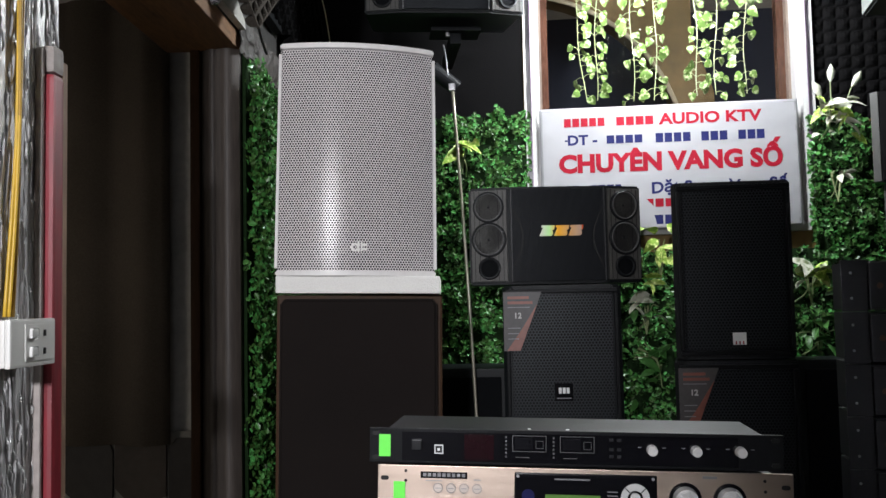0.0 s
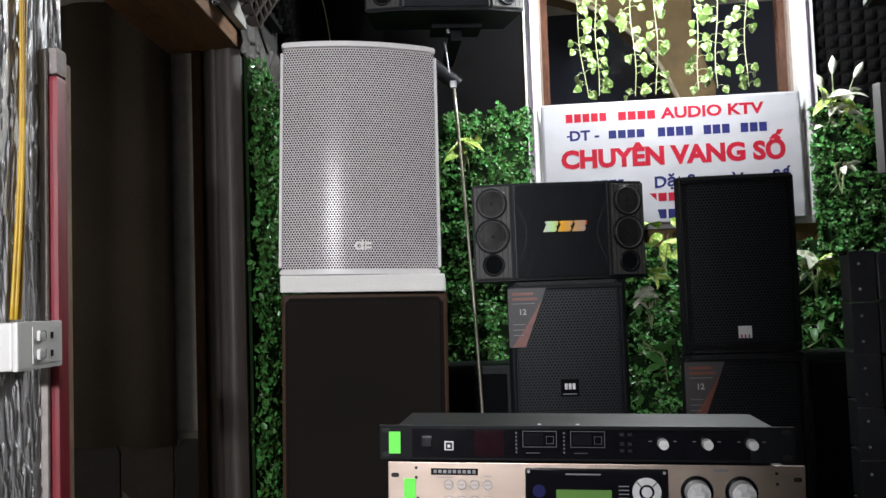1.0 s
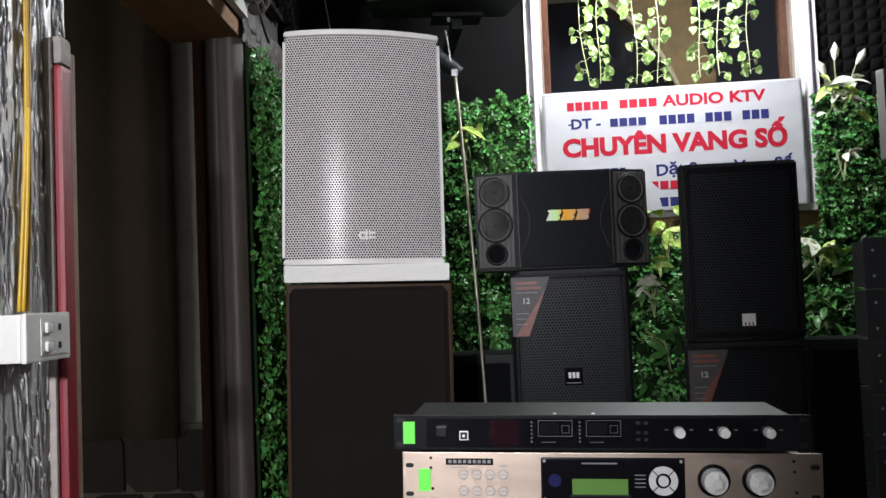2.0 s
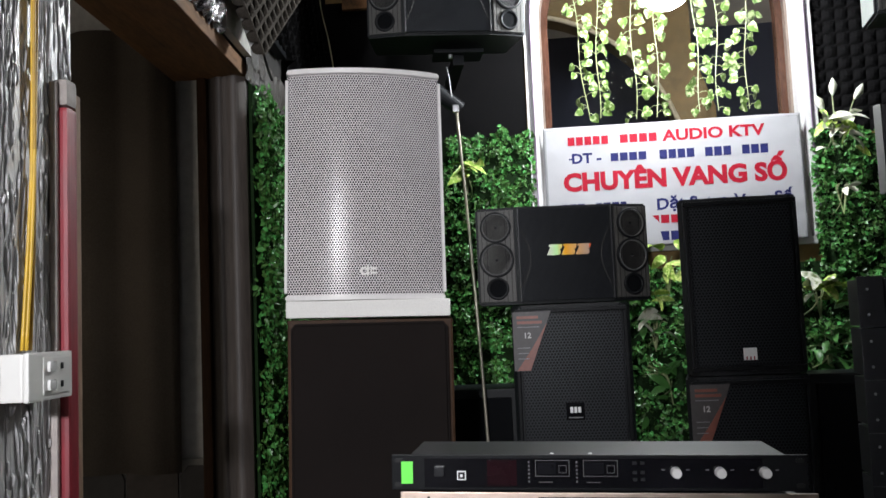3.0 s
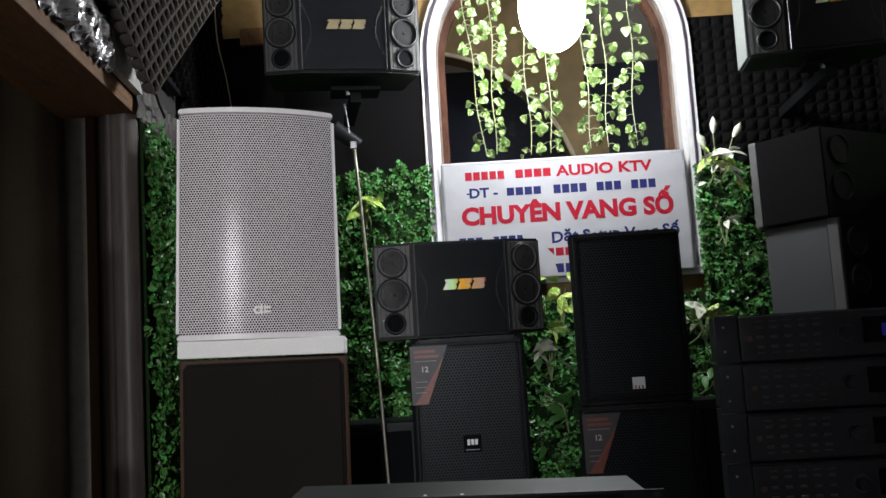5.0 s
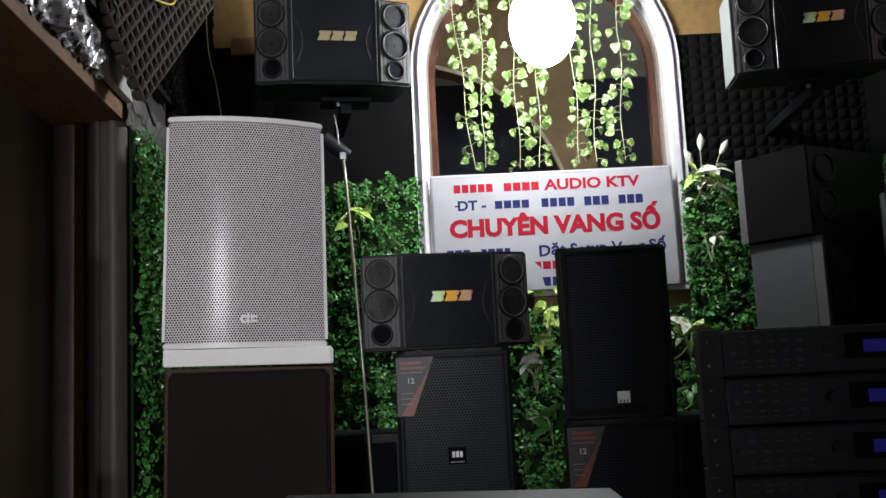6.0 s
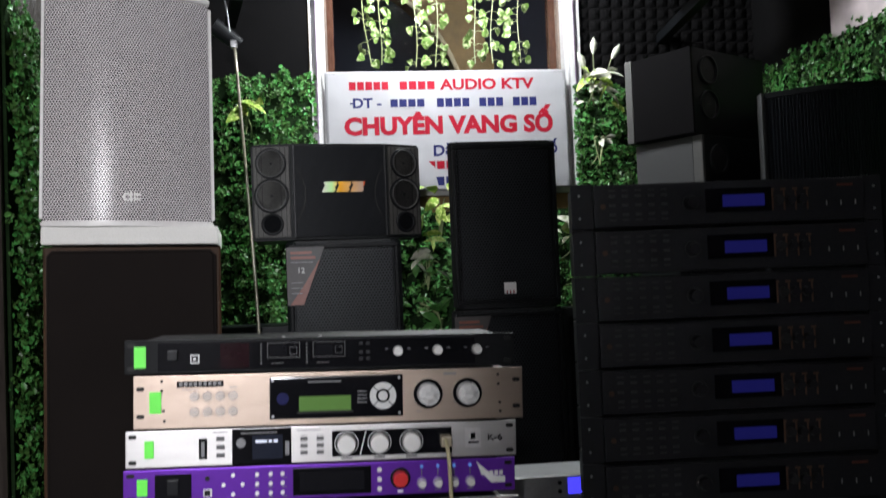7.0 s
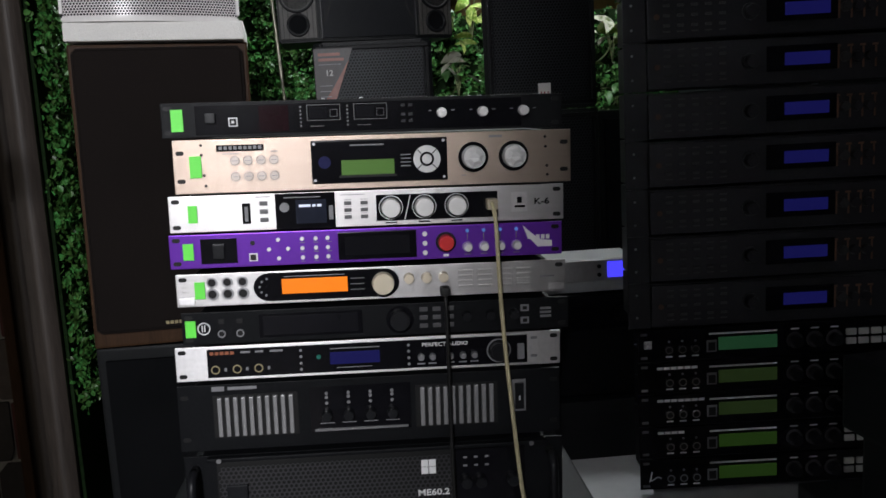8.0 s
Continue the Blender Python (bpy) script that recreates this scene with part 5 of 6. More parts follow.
P(U, "card_slot", ink_grey, 0.192, 0.197, 0.011, 0.028, 0.0006, y=-0.0017)
for r in range(3):
    for c in range(2):
        P(U, "button", key_dark, 0.2105 + c * 0.020, 0.2195 + c * 0.020, 0.0105 + r * 0.0085, 0.0152 + r * 0.0085, 0.002, 0.0006)
P(U, "knob_panel", panel_black, 0.2495, 0.3995, 0.0065, 0.0385, 0.0014, label="black knob panel")
for x in (0.2675, 0.3085, 0.3485):
    bm = bmesh.new()
    ring(bm, (x, 0, 0.0225), 0.0148, 0.0141, -0.0022, -0.0012, 24)
    part("knob_ring", bm, silver_dim, U)
    knob(U, x, 0.0225, 0.0120, knob_white, 0.016, None)
part("divider", B(-0.0006, 0.0006, -0.0021, -0.0016, -0.0152, 0.0152), silver_dim, U, at=pose(0.288, 0, 0.0225, 0, 14, 0))
part("plug_shell", B(0.3845, 0.3975, -0.022, -0.0015, 0.017, 0.030, bevel=0.002), material("plug_beige", (0.42, 0.36, 0.26), 0.4), U, "beige plug of the cable")
P(U, "logo_plate", silver_dim, 0.417, 0.437, 0.0115, 0.036, 0.0005)
P(U, "logo_mark", panel_black, 0.421, 0.434, 0.017, 0.0195, 0.0005, y=-0.0006)
P(U, "logo_mark", panel_black, 0.424, 0.430, 0.0225, 0.030, 0.0005, y=-0.0006)
lettering("K-6", 0.011, panel_black, U, pose(0.455, -0.0006, 0.0235), "lettering", 0.0001, 1.2, 0.0002)

for x in (0.2675, 0.3085, 0.3485):
    P(U, "print_line", panel_black, x - 0.007, x + 0.007, 0.0030, 0.0046, 0.0003)
for r in range(3):
    P(U, "print_line", ink_grey, 0.2105, 0.2195, 0.0168 + r * 0.0085, 0.0174 + r * 0.0085, 0.0003)
    P(U, "print_line", ink_grey, 0.2305, 0.2395, 0.0168 + r * 0.0085, 0.0174 + r * 0.0085, 0.0003)
P(U, "print_line", ink_grey, 0.104, 0.122, 0.0405, 0.0416, 0.0003)
P(U, "print_line", ink_grey, 0.2065, 0.236, 0.0395, 0.0405, 0.0003)

# purple processor
U = unit(0.158, 0.0425, -0.0045, purple, "purple rack processor with red knob and dark display", 0.19)
green_tag(U, 0.0165, 0.0425, 0.0125, 0.020)
P(U, "switch_recess", panel_black, 0.0375, 0.081, 0.006, 0.0365, 0.0016)
part("power_switch", B(0.0525, 0.066, -0.006, -0.0017, 0.012, 0.030, bevel=0.001), black_plastic, U)
P(U, "port_frame", knob_white, 0.0952, 0.1053, 0.0072, 0.0168, 0.001)
P(U, "port", wire_black, 0.0965, 0.1035, 0.0085, 0.0155, 0.0008, y=-0.0011)
part("hole", D((0.1, -0.0008, 0.0295), 0.003, 0.001, 14), wire_black, U)
for dx, dz in ((0, 0.0115), (0, -0.0115), (0.0115, 0), (-0.0115, 0)):
    part("arrow_button", D((0.131 + dx, -0.0015, 0.021 + dz), 0.0024, 0.0026, 12), knob_white, U)
for c in range(3):
    for r in range(3):
        part("button", D((0.160 + c * 0.0165 - (0.002 if c == 2 else 0), -0.0016, 0.0095 + r * 0.0115), 0.0025, 0.0028, 14), knob_white, U)
P(U, "display_frame", panel_black, 0.2035, 0.300, 0.0045, 0.0385, 0.003, 0.001)
P(U, "display", screen_dark, 0.212, 0.2915, 0.010, 0.033, 0.0005, y=-0.0031)
for r in range(3):
    part("button", D((0.3105, -0.0016, 0.009 + r * 0.0118), 0.003, 0.0028, 14), knob_white, U)
knob(U, 0.3365, 0.0215, 0.0100, knob_red, 0.014, black_plastic)
P(U, "print_line", ink_white, 0.333, 0.340, 0.003, 0.0062, 0.0003)
for k in range(4):
    x = 0.3635 + k * 0.0205
    knob(U, x, 0.0145, 0.0050, knob_white, 0.012, material("violet_grey", (0.3, 0.24, 0.42), 0.4))
    part("lamp", D((x, -0.0012, 0.0345), 0.0022, 0.002, 12), led_blue, U, "small blue lamp")
bm = bmesh.new()
slab(bm, [(0.433, 0.0385), (0.446, 0.027), (0.456, 0.020), (0.470, 0.0185), (0.470, 0.011), (0.452, 0.011), (0.4425, 0.021), (0.4395, 0.021), (0.437, 0.029)], -0.0006, -0.0001)
part("wing_logo", bm, ink_white, U, "white wing-shaped logo")

for k in range(4):
    P(U, "print_line", ink_grey, 0.3595 + k * 0.0205, 0.3675 + k * 0.0205, 0.0045, 0.0056, 0.0003)
    part("print_arc", B(0.3630 + k * 0.0205, 0.3640 + k * 0.0205, -0.0004, -0.0001, 0.0225, 0.0310), ink_grey, U)
for c in range(3):
    for r in range(3):
        P(U, "print_line", ink_grey, 0.157 + c * 0.0165, 0.163 + c * 0.0165, 0.0042 + r * 0.0115, 0.0050 + r * 0.0115, 0.0003)
for k in range(3):
    P(U, "print_bar", ink_white, 0.4500 + k * 0.0062, 0.4546 + k * 0.0062, 0.0205, 0.0262, 0.0004)

# silver processor with orange display
U = unit(0.2065, 0.0415, 0.0, silver, "silver rack processor with glowing orange display", 0.19)
for x in (0.002, RU - 0.022):
    part("ear_pad", B(x, x + 0.020, -0.0014, -0.0002, 0.003, 0.012, bevel=0.001), silver_dim, U)
green_tag(U, 0.0225, 0.0415, 0.0125, 0.021)
for c in range(3):
    jack(U, 0.0435 + c * 0.0185, 0.030, 0.0066)
    jack(U, 0.0435 + c * 0.0185, 0.0155, 0.0072)
bm = bmesh.new()
pts = [(0.112 + 0.0185 * math.cos(a), 0.0215 + 0.0175 * math.sin(a)) for a in (math.radians(90 + 15 * k) for k in range(13))]
pts += [(0.255 + 0.0175 * math.cos(a), 0.0215 + 0.0175 * math.sin(a)) for a in (math.radians(-90 + 15 * k) for k in range(13))]
slab(bm, pts, -0.0016, -0.0001)
part("display_panel", bm, panel_black, U, "rounded black display panel")
P(U, "display", lcd_orange, 0.128, 0.2085, 0.0125, 0.031, 0.0006, y=-0.0017, label="lit orange display")
P(U, "print_line", ink_grey, 0.131, 0.205, 0.0335, 0.0345, 0.0003, y=-0.0017)
for k in range(5):
    a = math.radians(100 + 38 * k)
    part("dot_button", D((0.112 + 0.011 * math.cos(a), -0.0022, 0.0215 + 0.0105 * math.sin(a)), 0.0014, 0.0012, 10), ink_grey, U)
for z in (0.014, 0.021, 0.028):
    P(U, "print_line", ink_grey, 0.212, 0.229, z, z + 0.0008, 0.0003, y=-0.0017)
knob(U, 0.2525, 0.021, 0.0142, knob_cream, 0.014, panel_black)
for x in (0.2845, 0.3065, 0.3275):
    knob(U, x, 0.0255, 0.0066, knob_cream, 0.010, None)
for r in range(4):
    for c in range(4):
        P(U, "button", material("key_grey", (0.42, 0.41, 0.40), 0.4, 0.5) if (r, c) == (0, 0) else bpy.data.materials["key_grey"], 0.3465 + c * 0.0245, 0.3645 + c * 0.0245, 0.0105 + r * 0.0065, 0.0135 + r * 0.0065, 0.0016, 0.0006)
part("black_plug", B(0.3225, 0.3345, -0.02, -0.0003, 0.0035, 0.0145, bevel=0.003), wire_black, U, "black plug of the cable")
P(U, "print_line", ink_grey, 0.450, 0.468, 0.0195, 0.0215, 0.0003)

# black processor
U = unit(0.2545, 0.0415, 0.0035, dark_paint, "black rack processor with round white emblem", 0.19)
green_tag(U, 0.0045, 0.0415, 0.0125, 0.021)
bm = bmesh.new()
ring(bm, (0.0265, 0, 0.0205), 0.0078, 0.0066, -0.0006, -0.0001, 24)
part("emblem", bm, ink_white, U)
for x in (0.0245, 0.0275):
    P(U, "emblem_bar", ink_white, x - 0.0006, x + 0.0006, 0.0165, 0.0250, 0.0005)
for c in range(2):
    jack(U, 0.048 + c * 0.0225, 0.0135, 0.0048)
    P(U, "square_jack", wire_black, 0.0445 + c * 0.0225, 0.0515 + c * 0.0225, 0.026, 0.032, 0.0012)
P(U, "display_frame", panel_black, 0.094, 0.221, 0.0065, 0.036, 0.0016)
P(U, "display", screen_dark, 0.099, 0.216, 0.0095, 0.033, 0.0004, y=-0.0017)
knob(U, 0.268, 0.0215, 0.0135, black_plastic, 0.014, panel_black)
for r in range(3):
    for c in range(3):
        P(U, "button", material("soft_key", (0.05, 0.05, 0.052), 0.5) if (r, c) == (0, 0) else bpy.data.materials["soft_key"], 0.293 + c * 0.0165, 0.303 + c * 0.0165, 0.009 + r * 0.0105, 0.0145 + r * 0.0105, 0.0016, 0.0006)
for k in range(3):
    knob(U, 0.352 + k * 0.030, 0.0225, 0.0062, black_plastic, 0.012, None)
for z in (0.0085, 0.0245):
    P(U, "port_frame", ink_grey, 0.421, 0.4315, z, z + 0.0085, 0.001)
    P(U, "port", wire_black, 0.4235, 0.429, z + 0.002, z + 0.0065, 0.0006, y=-0.0011)
for k in range(3):
    P(U, "print_line", ink_grey, 0.446, 0.460, 0.0155 + k * 0.005, 0.0185 + k * 0.005, 0.0003)

# silver-ended processor
U = unit(0.298, 0.0445, -0.0075, silver_dim, "silver rack processor with black panel and blue display", 0.19)
P(U, "front_panel", panel_black, 0.039, 0.4395, 0.0045, 0.0405, 0.0018, label="glossy black panel")
for k in range(5):
    P(U, "brand_bar", material("brand_rust", (0.22, 0.06, 0.02), 0.5) if k == 0 else bpy.data.materials["brand_rust"], 0.0425 + k * 0.0062, 0.0472 + k * 0.0062, 0.0335, 0.0375, 0.0004, y=-0.0019)
for k, w in enumerate((0.012, 0.010, 0.016)):
    P(U, "print_bar", ink_grey, 0.080 + k * 0.018, 0.080 + k * 0.018 + w, 0.0345, 0.037, 0.0004, y=-0.0019)
for k in range(3):
    jack(U, 0.0485 + k * 0.0265, 0.0145, 0.0055, ink_gold)
    P(U, "small_switch", ink_grey, 0.0595 + k * 0.0265, 0.0625 + k * 0.0265, 0.0125, 0.0165, 0.003)
for x in (0.154, 0.2885):
    for z in (0.010, 0.018, 0.0265, 0.0345):
        part("lamp", D((x, -0.0024, z), 0.0018, 0.0012, 10), steel, U)
P(U, "display", lcd_blue, 0.190, 0.252, 0.0145, 0.030, 0.0005, y=-0.0019, label="lit dark blue display")
P(U, "print_line", ink_grey, 0.190, 0.252, 0.034, 0.0352, 0.0003, y=-0.0019)
P(U, "print_line", ink_grey, 0.198, 0.242, 0.0095, 0.0104, 0.0003, y=-0.0019)
part("lamp", D((0.176, -0.0024, 0.025), 0.003, 0.001, 12), material("teal_lens", (0.01, 0.12, 0.09), 0.3), U)
for k, x in enumerate((0.304, 0.3185, 0.341, 0.357, 0.3715)):
    knob(U, x, 0.0185, 0.0042, steel, 0.008, None, seg=14)
    P(U, "print_line", ink_grey, x - 0.005, x + 0.005, 0.0085, 0.0105, 0.0003, y=-0.0019)
lettering("PERFECT AUDIO", 0.0066, ink_white, U, pose(0.3345, -0.002, 0.0335), "lettering", 0.0001, 1.2, 0.0001)
bm = bmesh.new()
ring(bm, (0.403, 0, 0.022), 0.0155, 0.0138, -0.0032, -0.0018, 28)
part("volume_ring", bm, steel, U)
knob(U, 0.403, 0.022, 0.0128, black_plastic, 0.014, None)
P(U, "power_switch", ink_grey, 0.4265, 0.4355, 0.010, 0.030, 0.004, 0.001, y=-0.0018)
for z in (0.0105, 0.034):
    P(U, "ear_mark", ink_grey, 0.4445, 0.4525, z, z + 0.0035, 0.0003)

# two-unit amplifier with upright silver fins
U = unit(0.347, 0.0865, -0.0085, dark_paint, "black two-unit power amplifier with upright silver fins", 0.3, name="power_amplifier")
for x0, n in ((0.049, 10), (0.3025, 10)):
    P(U, "fin_recess", wire_black, x0 - 0.006, x0 + 0.099, 0.017, 0.072, 0.0006)
    for k in range(n):
        P(U, "fin", fin_grey, x0 + k * 0.0098, x0 + k * 0.0098 + 0.0052, 0.0195, 0.0695, 0.005, 0.001)
P(U, "knob_panel", panel_black, 0.163, 0.290, 0.017, 0.077, 0.0012)
for k in range(4):
    x = 0.184 + k * 0.0275
    for z in (0.0555, 0.063, 0.068):
        part("lamp", D((x, -0.0018, z), 0.0022, 0.0014, 10), steel, U)
    knob(U, x, 0.040, 0.0068, black_plastic, 0.012, None, seg=18)
    P(U, "print_line", ink_grey, x - 0.009, x + 0.009, 0.0285, 0.0295, 0.0003, y=-0.0013)
P(U, "ledge", steel, 0.168, 0.286, 0.019, 0.0215, 0.003)
P(U, "switch_frame", fin_grey, 0.4205, 0.438, 0.031, 0.073, 0.001)
P(U, "power_switch", black_plastic, 0.4235, 0.435, 0.035, 0.069, 0.005, 0.001, y=-0.001)
P(U, "switch_mark", ink_white, 0.4282, 0.4302, 0.047, 0.053, 0.0003, y=-0.0061)
P(U, "brand_plate", ink_grey, 0.0425, 0.058, 0.0775, 0.0835, 0.0006)
P(U, "print_line", ink_grey, 0.062, 0.098, 0.0785, 0.0825, 0.0003)

# three-unit amplifier with perforated front and handles
U = unit(0.439, 0.130, -0.006, dark_paint, "black three-unit power amplifier with perforated front", 0.34, name="power_amplifier", ear_slots=False)
me = perforated(52, 18, 0.0062, 0.0023, lambda x, z: -0.004)
me.materials.append(grille_steel)
bare("grille", me, U, pose(0.205, 0, 0.066))
P(U, "grille_backing", wire_black, 0.04, 0.368, 0.012, 0.12, 0.001)
part("top_rim", B(0.03, 0.46, -0.012, -0.0002, 0.124, 0.1295, bevel=0.002), dark_paint, U)
P(U, "knob_panel", panel_black, 0.338, 0.432, 0.008, 0.121, 0.006)
for r in range(2):
    for k in range(3):
        P(U, "lamp", ink_grey, 0.352 + k * 0.014, 0.357 + k * 0.014, 0.098 + r * 0.011, 0.1005 + r * 0.011, 0.0006, y=-0.0061)
for k, x in enumerate((0.3555, 0.3745, 0.416)):
    knob(U, x, 0.078, 0.008, black_plastic, 0.016, None, seg=20)
for k in range(4):
    i, j = k % 2, k // 2
    P(U, "emblem", ink_white, 0.298 + i * 0.0098, 0.3068 + i * 0.0098, 0.0905 + j * 0.0098, 0.0995 + j * 0.0098, 0.0008, y=-0.0043)
lettering("ME60.2", 0.0115, ink_white, U, pose(0.313, -0.0075, 0.066), "lettering", 0.0002, 1.2, 0.0002)
part("power_switch", B(0.052, 0.078, -0.009, -0.0045, 0.066, 0.092, bevel=0.002), black_plastic, U)
for x in (0.014, RU - 0.018):
    bm = bmesh.new()
    tube(bm, smooth_path([(x, 0, 0.112), (x, -0.03, 0.108), (x, -0.036, 0.065), (x, -0.03, 0.022), (x, 0, 0.018)], 5), 0.0058, 10)
    part("handle", bm, black_plastic, U, "black pull handle", smooth=True)
for x in (0.045, 0.44):
    part("screw", D((x, -0.0125, 0.1265), 0.003, 0.002, 10), steel, U)
T = thing("stack_table", pose(0.16, 1.25, 0), "black wooden table carrying the processor stack", "table")
part("tabletop", B(-0.33, 0.29, -0.17, 0.28, 0.565, 0.598, bevel=0.004), black_vinyl, T)
for x in (-0.30, 0.26):
    for y in (-0.14, 0.25):
        part("leg", B(x - 0.02, x + 0.02, y - 0.02, y + 0.02, 0, 0.564, bevel=0.003), black_vinyl, T)
# wedges level the stack on its table
solid("shim", B(0.02, 0.46, 0.01, 0.3, 0, 0.018), black_vinyl, "black board under the lowest amplifier", "board", pose(-0.088, 1.105, 0.5985))


def cable(name, pts, r, mat, label):
    bm = bmesh.new()
    tube(bm, smooth_path(pts, 8), r, 10)
    return solid(name, bm, mat, label, "cable", smooth=True)


cable("beige_cable", [(0.3045, 1.087, 1.045), (0.305, 1.062, 1.044), (0.3065, 1.05, 1.02), (0.308, 1.052, 0.95), (0.311, 1.05, 0.87), (0.3165, 1.045, 0.78), (0.322, 1.04, 0.70), (0.33, 1.04, 0.61), (0.33, 1.035, 0.35), (0.34, 1.08, 0.02)], 0.0026, cable_beige, "beige cable hanging down before the stack")
cable("black_cable", [(0.242, 1.085, 0.938), (0.2425, 1.07, 0.928), (0.2425, 1.068, 0.88), (0.241, 1.07, 0.78), (0.2395, 1.062, 0.68), (0.24, 1.055, 0.5), (0.25, 1.09, 0.02)], 0.0026, wire_black, "black cable hanging down before the stack")

# white device with a bright blue display behind
t = thing("power_conditioner", pose(0.33, 1.62, 0.805), "white device with a small bright blue display", "device")
part("body", B(0, 0.32, 0.004, 0.115, 0, 0.063, bevel=0.003), table_top, t)
part("front_plate", B(-0.01, 0.325, -0.004, 0.003, 0.022, 0.062, bevel=0.001), silver_dim, t)
part("display", B(0.262, 0.300, -0.006, -0.0045, 0.028, 0.058), lcd_bright, t, "bright blue display")
for z in (0.034, 0.050):
    part("button", D((0.246, -0.005, z), 0.004, 0.003, 12), black_plastic, t)
t2 = thing("amplifier", pose(0.33, 1.63, 0.60), "black device under the white one", "device")
part("body", B(-0.02, 0.33, 0.0, 0.25, 0, 0.2, bevel=0.003), dark_paint, t2)
part("front_plate", B(-0.02, 0.335, -0.004, -0.0005, 0.13, 0.195, bevel=0.001), panel_black, t2)
knob(t2, 0.29, 0.16, 0.016, black_plastic, 0.016)
t3 = thing("low_cabinet", pose(0.5, 1.72, 0), "black low table behind the racks, its closed body added to darken the gap", "cabinet")
part("tabletop", B(-0.25, 0.25, -0.12, 0.2, 0.57, 0.598, bevel=0.003), black_vinyl, t3)
# closed black body, added to keep the gap between stack and rack dark
part("body", B(-0.24, 0.24, -0.10, 0.19, 0, 0.5695, bevel=0.003), black_vinyl, t3)

# ---- equipment rack ----
RACK = pose(0.5335, 1.28, 0, 0, 0, -4)


def rack_amp(z, h, lit):
    t = thing("mixing_amplifier", RACK @ pose(0, 0, z), "black rack mixing amplifier with dim blue display", "amplifier", "mixing amplifiers in the rack")
    part("front_plate", B(0.034, RU - 0.03, -0.006, 0.004, 0.003, h - 0.004, bevel=0.002), rack_black, t)
    part("ear", B(0, 0.033, 0, 0.004, 0.0005, h - 0.0005, bevel=0.001), rack_black, t)
    part("ear", B(RU - 0.029, RU, 0, 0.004, 0.0005, h - 0.0005, bevel=0.001), rack_black, t)
    part("body", B(0.02, RU - 0.02, 0.0045, 0.13, 0.002, h - 0.002), rack_black, t)
    for x in (0.0125, RU - 0.012):
        for q in (0.018, h - 0.018):
            part("bolt", D((x, -0.0012, q), 0.0021, 0.0030, 8, r2=0.0012), bolt_glint, t)
    part("display_frame", B(0.205, 0.307, -0.0075, -0.0062, 0.020, 0.056), panel_black, t)
    part("display", B(0.231, 0.296, -0.0085, -0.0077, 0.028, 0.046), lcd_blue, t, "dim blue display")
    bm = bmesh.new()
    ring(bm, (0.182, 0, 0.036), 0.0125, 0.0108, -0.0085, -0.0062, 22)
    part("knob_ring", bm, steel_dark, t)
    kb = knob(t, 0.182, 0.036, 0.0095, rack_black, 0.018)
    for r in range(3):
        for c in range(5):
            part("button", B(0.0570 + c * 0.020, 0.0665 + c * 0.020, -0.0085, -0.0062, 0.0200 + r * 0.014, 0.0238 + r * 0.014, bevel=0.0008), faint_grey, t)
    part("amber_mark", D((0.0475, -0.0067, 0.0345), 0.0042, 0.001, 10), amber_dull, t)
    for x in (0.318, 0.336, 0.354):
        knob(t, x, 0.036, 0.0078, steel_dark if x < 0.33 else rack_black, 0.014, None, seg=16)
    for x in (0.309, 0.327, 0.345, 0.363):
        part("bronze_mark", B(x - 0.0012, x + 0.0012, -0.0072, -0.0062, 0.020, 0.050), bronze, t)
        part("bronze_mark", B(x - 0.005, x + 0.003, -0.0072, -0.0062, 0.0505, 0.0535), bronze, t)
    for c in range(5):
        for q in (0.0125, 0.0575):
            part("print_line", B(0.057 + c * 0.020, 0.067 + c * 0.020, -0.0068, -0.0062, q, q + 0.002), faint_grey, t)
    # small glints on the front, put in as pale bars
    for k in range(3):
        part("fader_light", B(0.392 + k * 0.0225, 0.3935 + k * 0.0225, -0.0075, -0.0062, 0.025, 0.032), ink_pale, t)
    part("print_line", B(0.41, 0.435, -0.0068, -0.0062, 0.054, 0.0575), label_orange, t)
    return t


first = rack_amp(1.381 - 0.0705, 0.0705, True)
for k in range(1, 8):
    copy_thing(first, RACK @ pose(0, 0, 1.381 - 0.0705 * (k + 1)))


